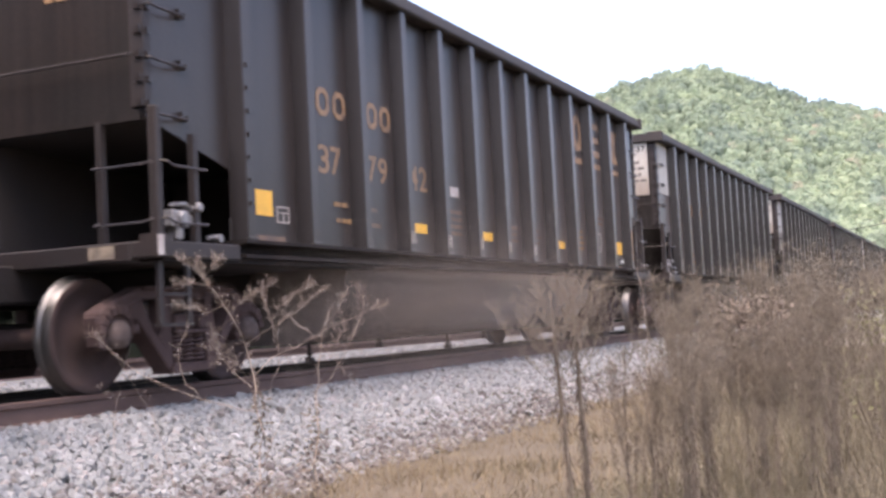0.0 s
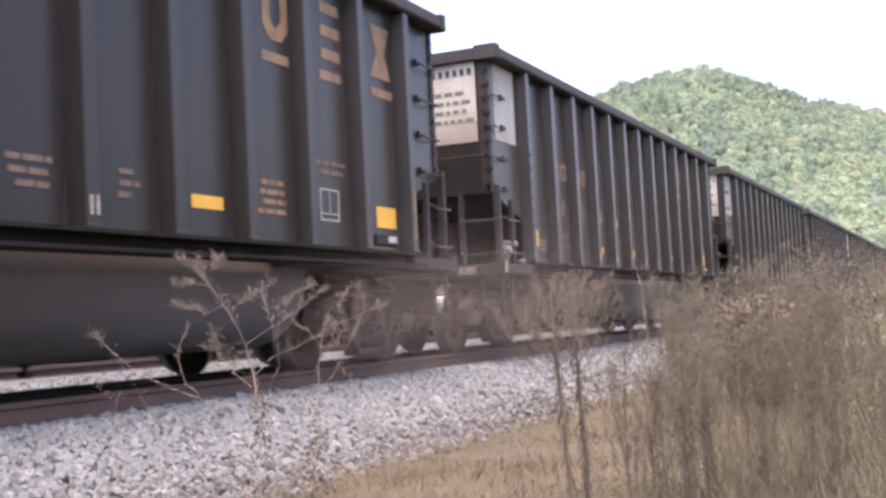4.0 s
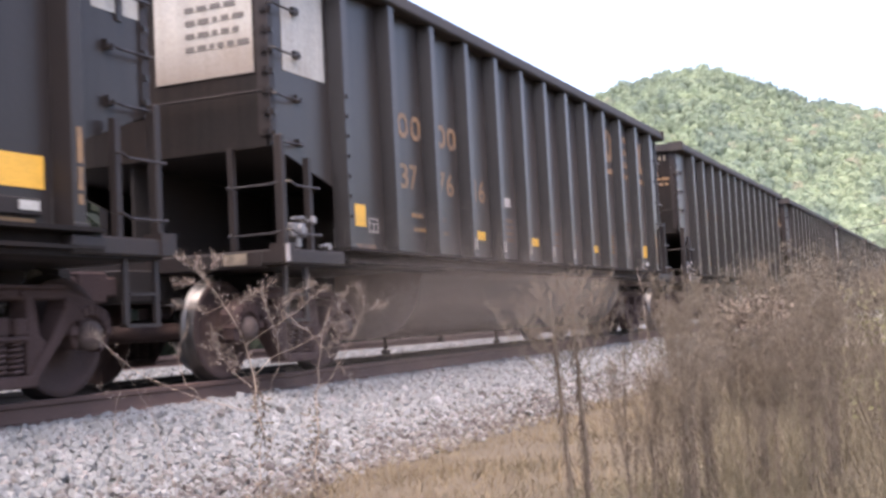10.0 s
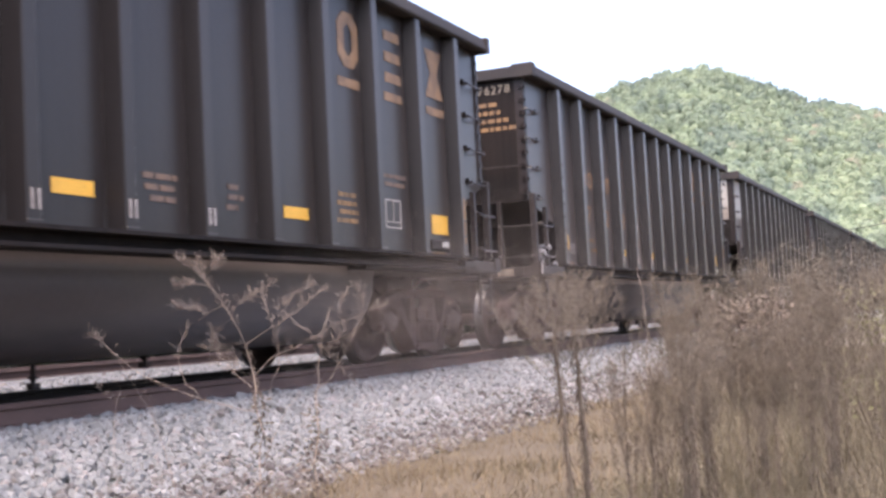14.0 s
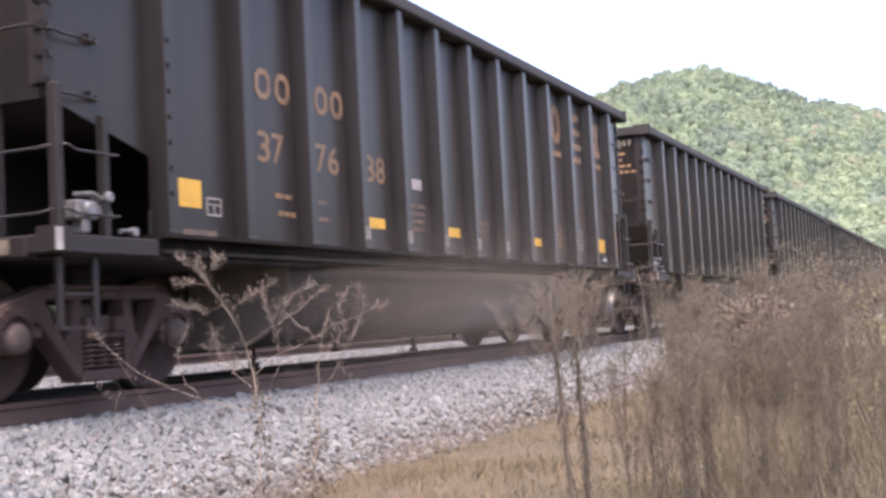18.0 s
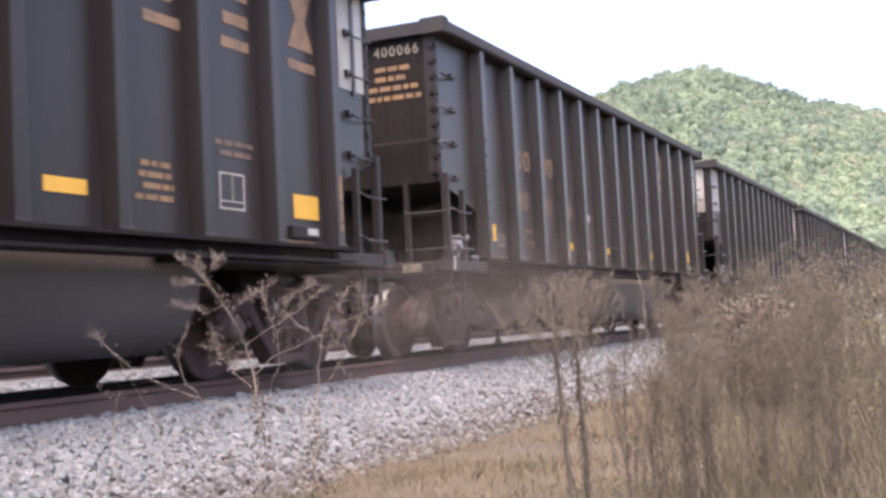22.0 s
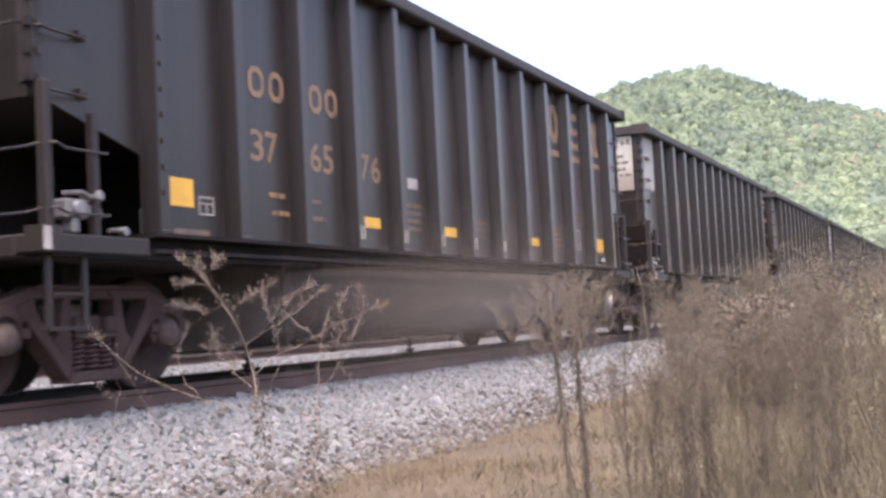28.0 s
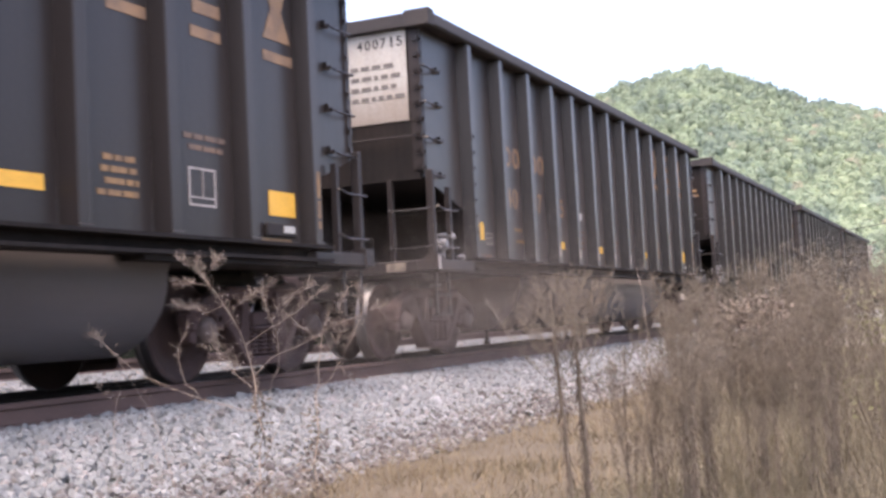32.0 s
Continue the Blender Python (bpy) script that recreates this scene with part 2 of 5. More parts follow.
# ---- ground, ballast, track ----
GROUND_Z = -0.72


def build_ground():
    bm = bmesh.new()
    ys = [-900, -300, -60, -15, -6, 0, 2, 3, 3.9, 4.4, 5.02]
    xs = [-600, -150, -40, -10] + [i * 2.0 for i in range(0, 30)] + [70, 100, 160, 300, 800, 2500]
    grid = [[bm.verts.new((x, y, GROUND_Z + 0.04 * noise.noise((x * 0.7, y * 0.9, 0)))) for y in ys] for x in xs]
    ridge = [(5.77, -0.215), (6.16, -0.19), (8.37, -0.19), (9.2, -0.24), (12.3, -0.28), (15.4, -0.27), (17.6, -0.26), (18.8, -0.45), (22, -0.9), (60, -1.0), (400, -1.2), (2500, -1.5)]
    for row, x in zip(grid, xs):
        row += [bm.verts.new((x, y, z)) for y, z in ridge]
    for a, b in zip(grid, grid[1:]):
        for i in range(len(a) - 1):
            f = bm.faces.new((a[i], b[i], b[i + 1], a[i + 1]))
            f.smooth = True
            f.material_index = 1 if 10 <= i <= 12 else 2 if 13 <= i <= 17 else 0
    tagged(new("ground", mesh_of("ground", bm, M["ground"], M["bed"], M["dim_bed"])), "dry earth and pale ballast bed beside the railway", "ground", kind="structure")


RAIL = [(-0.075, -0.18), (0.075, -0.18), (0.075, -0.168), (0.012, -0.15), (0.009, -0.05), (0.034, -0.04), (0.036, -0.008), (0.026, 0), (-0.026, 0), (-0.036, -0.008), (-0.034, -0.04), (-0.009, -0.05), (-0.012, -0.15), (-0.075, -0.168)]


def build_rails():
    for y, drop, mat in ((TRACK_Y - 0.7535, 0, "rail"), (TRACK_Y + 0.7535, 0, "oily"), (15.7, 0.05, "dim_rail"), (17.2, 0.05, "dim_rail")):
        bm = bmesh.new()
        prism(bm, [(a + y, b - drop) for a, b in RAIL], "x", -150, 900)
        tagged(new("rail", mesh_of("rail", bm, M[mat])), "rust-brown steel rail on the ballast bed", "rail", kind="structure")


build_ground()
build_rails()


# ---- hopper cars ----
RIBS = [-5.95, -4.88, -3.82, -2.8, -1.81, -0.83, 0.15, 1.13, 2.13, 3.14, 4.17, 5.25, 6.33]


def wheelset_mesh():
    bm = bmesh.new()
    half = [(0.66, 0.08), (0.664, 0.1), (0.70, 0.14), (0.715, 0.40), (0.665, 0.47), (0.668, 0.487), (0.690, 0.487), (0.704, 0.465), (0.716, 0.46), (0.792, 0.453), (0.796, 0.448), (0.796, 0.385), (0.76, 0.36), (0.745, 0.2), (0.80, 0.13), (0.82, 0.085), (0.9, 0.08), (1.0, 0.078)]
    m = [0] * 3 + [0, 1, 1, 1, 1, 1] + [0] * 8
    prof = [(-y, r) for y, r in half[::-1]] + [(-0.6, 0.085), (0.6, 0.085)] + half
    turned(bm, prof, 40, m[::-1] + [0, 0, 0] + m)
    return mesh_of("wheelset", bm, M["wheel"], M["tread"])


def build_bogie(car, x, share):
    bogie = part("bogie", share["bolster"], None, car, "three-piece freight bogie, cast steel under dust", at=pose(x, 0, 0))
    for y in (-1.0, 1.0):
        part("side_frame", share["side_frame"], None, bogie, at=pose(0, y, 0, 0, 0, 0 if y < 0 else 180))
        part("bolster_end", share["bolster_end"], None, bogie, at=pose(0, y, 0))
        for a in (-0.155, 0.0, 0.155):
            part("coil_spring", share["spring"], None, bogie, at=pose(a, y - 0.02, 0))
        for a in (-0.889, 0.889):
            part("bearing_cap", share["cap"], None, bogie, at=pose(a, y * 1.02, 0.457, 0, 0, 0 if y < 0 else 180))
    wheels = []
    for a in (-0.889, 0.889):
        wheels.append(part("wheelset", share["wheelset"], None, bogie, "rust-brown wheels with polished treads", at=pose(a, 0, 0.457)))
    return wheels


def shared_meshes():
    s = {"wheelset": wheelset_mesh()}
    bm = boxes((-0.2, 0.2, -0.95, 0.95, 0.42, 0.6), (-0.12, 0.12, -0.3, 0.3, 0.6, 0.8))
    s["bolster"] = mesh_of("bolster", bm, M["under"], soft=0.02)
    # side frame: arched top member, columns round the spring window, sloping arms with an opening behind each
    bm = bmesh.new()
    prism(bm, [(-1.12, 0.52), (-1.1, 0.63), (-0.92, 0.72), (-0.62, 0.82), (0.62, 0.82), (0.92, 0.72), (1.1, 0.63), (1.12, 0.52), (0.9, 0.6), (0.6, 0.73), (-0.6, 0.73), (-0.9, 0.6)], "y", -0.08, 0.09)
    prism(bm, [(-0.62, 0.8), (0.62, 0.8), (0.6, 0.835), (-0.6, 0.835)], "y", -0.12, 0.11)
    for sgn in (-1, 1):
        prism(bm, [(sgn * 0.78, 0.68), (sgn * 0.62, 0.75), (sgn * 0.6, 0.66), (sgn * 0.44, 0.43), (sgn * 0.3, 0.29), (sgn * 0.235, 0.2), (sgn * 0.235, 0.12), (sgn * 0.29, 0.13), (sgn * 0.68, 0.56), (sgn * 0.74, 0.44)], "y", -0.1, 0.09)
        prism(bm, [(sgn * 0.32, 0.75), (sgn * 0.235, 0.75), (sgn * 0.235, 0.19), (sgn * 0.3, 0.28), (sgn * 0.43, 0.43), (sgn * 0.37, 0.47)], "y", -0.085, 0.085)
        prism(bm, [(sgn * 1.13, 0.6), (sgn * 0.7, 0.66), (sgn * 0.7, 0.42), (sgn * 0.76, 0.35), (sgn * 0.8, 0.52), (sgn * 0.98, 0.52), (sgn * 1.02, 0.33), (sgn * 1.1, 0.36)], "y", -0.06, 0.07)
        arch = [(sgn * 0.889 + 0.235 * math.cos(radians(a)), 0.457 + 0.235 * math.sin(radians(a))) for a in range(0, 181, 20)]
        inner = [(sgn * 0.889 + 0.15 * math.cos(radians(a)), 0.457 + 0.15 * math.sin(radians(a))) for a in range(180, -1, -20)]
        for i in range(9):
            prism(bm, [arch[i], arch[i + 1], inner[8 - i], inner[9 - i]], "y", -0.1, 0.07)
    prism(bm, [(-0.3, 0.115), (0.3, 0.115), (0.27, 0.2), (-0.27, 0.2)], "y", -0.13, 0.1)
    for x in (-0.2, 0.0, 0.2):
        box(bm, x - 0.03, x + 0.03, -0.1, -0.07, 0.75, 0.79)
    s["side_frame"] = mesh_of("side_frame", bm, M["cast"], soft=0.012)
    bm = bmesh.new()
    rod(bm, [(0.062 * math.cos(q), 0.062 * math.sin(q), 0.2 + 0.0062 * q) for q in (0.785 * j for j in range(49))], 0.015, 5)
    for f in bm.faces:
        f.smooth = True
    s["spring"] = mesh_of("coil_spring", bm, M["cast"])
    bm = boxes((-0.23, 0.23, -0.12, 0.1, 0.435, 0.475), (-0.23, -0.11, -0.11, 0.1, 0.475, 0.6), (0.11, 0.23, -0.11, 0.1, 0.475, 0.6), (-0.11, 0.11, -0.06, 0.1, 0.475, 0.61))
    s["bolster_end"] = mesh_of("bolster_end", bm, M["cast"], soft=0.015)
    bm = bmesh.new()
    turned(bm, [(-0.125, 0.03), (-0.12, 0.065), (-0.1, 0.08), (-0.085, 0.108), (0.05, 0.112)], 16)
    s["cap"] = mesh_of("bearing_cap", bm, M["cap"])
    return s


REAR = 0.12


def side_outline(x0=7.15, low=1.19):
    return [(-x0, 2.12), (-6.0, 1.80), (-5.98, low), (6.38, low), (6.4, 1.80), (x0 + REAR, 2.12), (x0 + REAR, 3.92), (-x0, 3.92)]


def sides(x0, x1):
    return min(x0, x1), max(x0, x1)


def flat(name, x0, x1, z0, z1, mat, parent, label="", y=-1.414, thick=0.004):
    return part(name, boxes((x0, x1, y - thick, y, z0, z1)), mat, parent, label)


def ring_mark(x0, x1, z0, z1, e, y0, y1):
    """A flat painted ring with cut corners."""
    bm = bmesh.new()
    c = (x1 - x0) * 0.28
    loops = []
    for k, g in ((0.0, 1.0), (e, 0.55)):
        a, b, p, q, h = x0 + k, x1 - k, z0 + k, z1 - k, c * g
        loops.append([(a + h, p), (b - h, p), (b, p + h), (b, q - h), (b - h, q), (a + h, q), (a, q - h), (a, p + h)])
    rings = [[bm.verts.new((p, y, q)) for p, q in loop] for loop in loops for y in (y0, y1)]
    for a, b in ((0, 1), (1, 3), (3, 2), (2, 0)):
        for i in range(8):
            bm.faces.new((rings[a][i], rings[a][(i + 1) % 8], rings[b][(i + 1) % 8], rings[b][i]))
    return bm


def grab_iron(x0, x1, z, sgn, drop=0.035, foot=1.53, out=1.6):
    """A bent grab iron on a long side: feet on the posts, bar proud of them."""
    bm = bmesh.new()
    y = sgn * foot
    o = sgn * out
    rod(bm, [(x0, y, z + drop), (x0 + 0.015, o - sgn * 0.02, z + drop), (x0 + 0.07, o, z), (x1 - 0.03, o, z), (x1, o - sgn * 0.02, z + 0.012), (x1, y, z + 0.012)], 0.011, 6)
    return bm


def turned_cap(bm, x, y, z):
    """A small domed cap that faces down the track."""
    rod(bm, [(x - 0.035, y, z), (x - 0.021, y, z)], 0.03, 12)
    rod(bm, [(x - 0.02, y, z), (x + 0.01, y, z)], 0.05, 12)
    rod(bm, [(x + 0.011, y, z), (x + 0.04, y, z)], 0.066, 12)


def build_car(paint, share):
    car = thing("hopper_car", "dark grey steel coal hopper car with ribbed sides on two bogies", "railway car", "cars of the coal train")
    for sgn in (-1, 1):
        bm = bmesh.new()
        prism(bm, side_outline(), "y", sgn * 1.412, sgn * 1.388)
        part("side_sheet", bm, paint, car)
    bm = bmesh.new()
    prism(bm, [(-0.115, 0), (-0.07, -0.155), (0.06, -0.155), (0.1, 0)], "z", 1.2, 3.885)
    prism(bm, [(-0.125, -0.012), (-0.135, 0), (0.12, 0), (0.11, -0.012)], "z", 1.2, 1.4)
    box(bm, -0.085, 0.075, -0.17, -0.145, 1.2, 1.235)
    rib = mesh_of("rib", bm, paint, soft=0.008)
    for sgn in (-1, 1):
        for x in RIBS:
            part("rib", rib, None, car, at=pose(x, sgn * 1.41, 0, 0, 0, 0 if sgn < 0 else 180))
    bm = bmesh.new()
    for sgn in (-1, 1):
        prism(bm, [(sgn * 1.39, 3.9), (sgn * 1.575, 3.885), (sgn * 1.605, 3.9), (sgn * 1.605, 3.93), (sgn * 1.58, 4.055), (sgn * 1.39, 4.055)], "x", -7.22, 7.22 + REAR)
    box(bm, -7.24, -7.0, -1.4, 1.4, 3.885, 4.05)
    box(bm, 7.0, 7.22 + REAR, -1.4, 1.4, 3.885, 4.05)
    for sx in (-1, 1):
        for sy in (-1, 1):
            box(bm, *sides(sx * 7.1 + max(0, sx) * REAR, sx * 7.27 + max(0, sx) * (REAR - 0.06)), *sides(sy * 1.3, sy * 1.62), 3.87, 4.07)
    part("top_chord", bm, M["chord"], car, soft=0.01)
    for sgn in (-1, 1):
        bm = bmesh.new()
        prism(bm, [(sgn * 1.4, 1.2), (sgn * 1.63, 1.2), (sgn * 1.63, 1.17), (sgn * 1.5, 1.155), (sgn * 1.48, 1.09), (sgn * 1.62, 1.075), (sgn * 1.62, 1.045), (sgn * 1.4, 1.045)], "x", -6.15, 6.5)
        part("side_sill", bm, M["end"], car, "grimy dark side sill")
        for sx in (-1, 1):
            part("bolster_plate", boxes((*sides(sx * 3.75, sx * 7.2), *sides(sgn * 1.35, sgn * 1.57), 1.0, 1.04)), M["end"], car)
    for sgn in (-1, 1):
        bm = bmesh.new()
        prism(bm, [(sgn * 7.13, 2.1), (sgn * 7.15, 2.1), (sgn * 7.15, 3.9), (sgn * 7.13, 3.9)], "y", -1.388, 1.388)
        part("end_sheet", bm, M["end"], car, "rusty grimy end sheet")
        part("end_beam", boxes((*sides(sgn * 7.15, sgn * 7.168), -1.38, 1.38, 2.1, 2.18)), M["end"], car)
        bm = bmesh.new()
        prism(bm, [(sgn * 7.13, 2.1), (sgn * 4.7, 1.95), (sgn * 4.4, 1.06), (sgn * 4.36, 1.06), (sgn * 4.66, 1.99), (sgn * 7.13, 2.14)], "y", -1.386, 1.386)
        part("slope_sheet", bm, M["shaded_soot"], car)
        # Added web and plate that keep light out of the car end
        part("center_web", boxes((*sides(sgn * 4.7, sgn * 7.1), 0.2, 0.23, 1.05, 2.08)), M["shaded_soot"], car)
        part("deck_plate", boxes((*sides(sgn * 4.4, sgn * 7.1), -1.35, 1.35, 1.005, 1.03)), M["shaded_soot"], car)
        lo, hi = sides(sgn * 6.2, sgn * 7.3)
        bm = boxes((lo, hi, -1.6, -1.35, 1.02, 1.15), (lo, hi, 1.35, 1.6, 1.02, 1.15), (*sides(sgn * 7.1, sgn * 7.3), -1.35, 1.35, 1.0, 1.15))
        part("end_sill", bm, M["gear"], car, soft=0.012)
        bm = boxes((*sides(sgn * 3.6, sgn * 7.75), -0.19, 0.19, 0.74, 1.04), (*sides(sgn * 6.05, sgn * 6.3), -0.85, 0.85, 0.82, 1.0))
        part("draft_sill", bm, M["under"], car, soft=0.015)
        bm = boxes((*sides(sgn * 7.7, sgn * 7.95), -0.1, 0.1, 0.8, 0.98), (*sides(sgn * 7.9, sgn * 8.12), -0.13, 0.05, 0.74, 1.02), (*sides(sgn * 7.95, sgn * 8.1), 0.08, 0.17, 0.74, 1.02))
        part("coupler", bm, M["cast"], car, soft=0.02)
        bm = bmesh.new()
        rod(bm, [(sgn * 7.3, 0.4, 0.85), (sgn * 7.6, 0.42, 0.7), (sgn * 7.85, 0.35, 0.5), (sgn * 8.05, 0.2, 0.52)], 0.025, 6)
        part("brake_hose", bm, M["ink"], car)
        for sy in (-1, 1):
            y = sy * 1.48
            part("corner_post", boxes((*sides(sgn * 7.1, sgn * 7.17), y - 0.045, y + 0.045, 1.15, 2.2)), M["gear"], car, soft=0.01)
            part("corner_angle", boxes((*sides(sgn * 7.08, sgn * 7.17), *sides(sy * 1.412, sy * 1.43), 2.2, 3.885), (*sides(sgn * 7.15, sgn * 7.17), *sides(sy * 1.3, sy * 1.412), 2.2, 3.885)), M["gear"], car)
            part("side_stanchion", boxes((*sides(sgn * 6.64, sgn * 6.7), *sides(sy * 1.46, sy * 1.52), 1.15, 2.03)), M["gear"], car)
            if sgn < 0:
                part("end_stanchion", boxes((*sides(sgn * 7.12, sgn * 7.18), sy * 0.97 - 0.028, sy * 0.97 + 0.028, 1.15, 2.12)), M["gear"], car)
            part("corner_gusset", boxes((*sides(sgn * 7.14, sgn * 7.315), *sides(sy * 1.45, sy * 1.615), 1.03, 1.2)), M["gear"], car)
            if sy > 0:
                continue
            # grab irons round the corner
            for z in (1.29, 1.73):
                part("grab_iron", grab_iron(*sides(sgn * 6.62, sgn * 7.14), z, sy), paint, car)
                if sgn > 0:
                    continue
                bm = bmesh.new()
                rod(bm, [(sgn * 7.2, sy * 0.97, z + 0.03), (sgn * 7.29, sy * 1.0, z), (sgn * 7.29, sy * 1.46, z), (sgn * 7.2, sy * 1.5, z + 0.03)], 0.011, 6)
                part("grab_iron", bm, paint, car)
            for z in (2.14, 2.56, 2.98, 3.4):
                part("grab_iron", grab_iron(*sides(sgn * 6.7, sgn * 7.15), z, sy, 0.02, 1.41, 1.5), paint, car)
                part("bracket", boxes((*sides(sgn * 6.66, sgn * 6.74), *sides(sy * 1.412, sy * 1.46), z - 0.0, z + 0.07), (*sides(sgn * 6.69, sgn * 6.71), *sides(sy * 1.46, sy * 1.49), z + 0.005, z + 0.035)), paint, car)
            bm = bmesh.new()
            for k in range(9):
                z = 2.2 + 0.19 * k
                box(bm, *sides(sgn * 7.17, sgn * 7.195), *sides(sy * 1.36, sy * 1.42), z, z + 0.06)
                box(bm, *sides(sgn * 7.1, sgn * 7.14), *sides(sy * 1.43, sy * 1.45), z, z + 0.05)
            tagged(part("rivet_strip", bm, paint, car), kind="stuff")
            # sill step
            x0, x1 = sides(sgn * 6.8, sgn * 7.2)
            bm = boxes((x0, x0 + 0.05, *sides(sy * 1.5, sy * 1.53), 0.5, 1.03), (x1 - 0.05, x1, *sides(sy * 1.5, sy * 1.53), 0.5, 1.03), (x0, x1, *sides(sy * 1.47, sy * 1.55), 0.5, 0.525), (x0 + 0.05, x1 - 0.05, *sides(sy * 1.48, sy * 1.54), 0.735, 0.755))
            part("sill_step", bm, M["gear"], car)
    bm = bmesh.new()
    rod(bm, [(-7.15, -1.36, 2.62), (-7.24, -1.34, 2.6), (-7.24, 0.7, 2.6), (-7.15, 0.72, 2.62)], 0.012, 6)
    part("grab_iron", bm, M["under"], car)
    # belly tub
    bm = bmesh.new()
    sec = [(-1.36, 1.04)] + [(-0.66 - 0.66 * math.cos(a), 0.93 - 0.66 * math.sin(a)) for a in (radians(7.5 * k) for k in range(0, 13))]
    sec += [(-y, z) for y, z in sec[::-1]]
    prism(bm, sec, "x", -3.95, 4.34)
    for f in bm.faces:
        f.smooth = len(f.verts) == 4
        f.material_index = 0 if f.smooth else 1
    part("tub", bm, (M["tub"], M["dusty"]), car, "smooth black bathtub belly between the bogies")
    bm = bmesh.new()
    xs = [-7.1 + 14.2 * i / 40 for i in range(41)]
    ys = [-1.38 + 2.76 * i / 10 for i in range(11)]
    g = [[bm.verts.new((x, y, 3.72 + 0.2 * (1 - (y / 1.4) ** 2) + 0.12 * noise.noise((x * 1.1, y * 1.3, 3)))) for y in ys] for x in xs]
    for p, q in zip(g, g[1:]):
        for i in range(10):
            bm.faces.new((p[i], q[i], q[i + 1], p[i + 1]))
    part("coal_load", bm, M["coal"], car, "heaped black coal")
    # hangers under the tub
    for x, low in ((-3.5, 0.075), (-1.86, 0.165), (0.12, 0.075), (1.43, 0.165)):
        part("pipe_hanger", boxes((x - 0.014, x + 0.014, -0.62, -0.58, low + 0.05, 0.29), (x - 0.042, x + 0.042, -0.64, -0.56, low, low + 0.05), (x - 0.028, x + 0.028, -0.635, -0.565, low + 0.075, low + 0.1)), M["under"], car, soft=0.006)
    for k in range(7):
        part("rib_bolt", boxes((-5.985, -5.95, -1.582, -1.565, 1.5 + 0.2 * k, 1.535 + 0.2 * k)), paint, car)
    # brake valve on the leading corner
    bm = boxes((-6.96, -6.74, -1.5, -1.36, 1.27, 1.41), (-6.74, -6.64, -1.49, -1.38, 1.3, 1.38), (-6.9, -6.82, -1.5, -1.38, 1.17, 1.28), (-6.7, -6.6, -1.48, -1.38, 1.36, 1.47))
    rod(bm, [(-6.97, -1.47, 1.44), (-6.8, -1.49, 1.46), (-6.62, -1.47, 1.39), (-6.57, -1.46, 1.28)], 0.02, 7)
    rod(bm, [(-6.66, -1.55, 1.44), (-6.66, -1.38, 1.44)], 0.045, 10)
    rod(bm, [(-6.86, -1.54, 1.34), (-6.86, -1.38, 1.34)], 0.06, 10)
    part("brake_valve", bm, M["alloy"], car, "pale grey brake valve", soft=0.015)
    bm = bmesh.new()
    rod(bm, [(-6.55, -1.52, 1.2), (-6.42, -1.52, 1.21)], 0.02, 6)
    rod(bm, [(-6.4, -1.55, 1.2), (-6.4, -1.49, 1.2)], 0.035, 8)
    part("release_handle", bm, M["alloy"], car)
    bm = bmesh.new()
    rod(bm, [(5.6, -0.75, 0.9), (6.15, -0.75, 0.9)], 0.11, 12)
    part("air_reservoir", bm, M["under"], car)
    bm = bmesh.new()
    turned_cap(bm, 6.87, -0.6, 0.92)
    part("reservoir_cap", bm, M["bright"], car, "bright metal cap")
    bm = bmesh.new()
    rod(bm, [(6.912, -0.6, 0.92), (7.09, -0.6, 0.92)], 0.075, 12)
    part("air_cylinder", bm, M["under"], car)
    # yellow reflectors and painted marks
    flat("reflector", -5.765, -5.4, 1.453, 1.682, M["yellow"], car, "square yellow reflector")
    for x in (-2.545, -0.515):
        flat("reflector", x, x + 0.43, 1.448, 1.56, M["yellow"], car, "yellow reflector strip")
    flat("reflector", 2.465, 2.9, 1.455, 1.566, M["yellow"], car, "yellow reflector strip")
    flat("reflector", 5.7, 6.145, 1.461, 1.688, M["yellow"], car, "square yellow reflector")
    bm = boxes((5.6, 6.08, -1.46, -1.412, 1.27, 1.39))
    part("tag_holder", bm, M["under"], car, soft=0.01)
    flat("tag", 5.86, 6.05, 1.305, 1.37, M["white"], car, "white tag", y=-1.462)
    x, z, w, h, e = -5.33, 1.4, 0.21, 0.14, 0.014
    tagged(part("box_mark", boxes((x, x + w, -1.418, -1.413, z, z + e), (x, x + w, -1.418, -1.413, z + h, z + h + e), (x, x + w, -1.418, -1.413, z + 0.09, z + 0.09 + e * 0.7), (x, x + e, -1.418, -1.413, z + e, z + h), (x + w - e, x + w, -1.418, -1.413, z + e, z + h), (x + w / 2, x + w / 2 + e * 0.7, -1.418, -1.413, z + e, z + 0.09)), M["dirty_white"], car), kind="stuff")
    x, z, w, h, e = 4.525, 1.47, 0.37, 0.3, 0.018
    tagged(part("box_mark", boxes((x, x + w, -1.418, -1.413, z, z + e), (x, x + w, -1.418, -1.413, z + h, z + h + e), (x, x + w, -1.418, -1.413, z + 0.065, z + 0.065 + e * 0.7), (x, x + e, -1.418, -1.413, z + e, z + h), (x + w - e, x + w, -1.418, -1.413, z + e, z + h), (x + w * 0.5, x + w * 0.5 + e * 0.6, -1.418, -1.413, z + 0.08, z + h)), M["dirty_white"], car), kind="stuff")
    for x in RIBS[3:8]:
        for a in (-0.035, 0.03):
            flat("white_tick", x + a, x + a + 0.022, 1.3, 1.44, M["dirty_white"], car, y=-1.566)
    for x in (2.3, 3.27, 4.3):
        flat("white_tick", x, x + 0.03, 1.43, 1.47, M["dirty_white"], car)
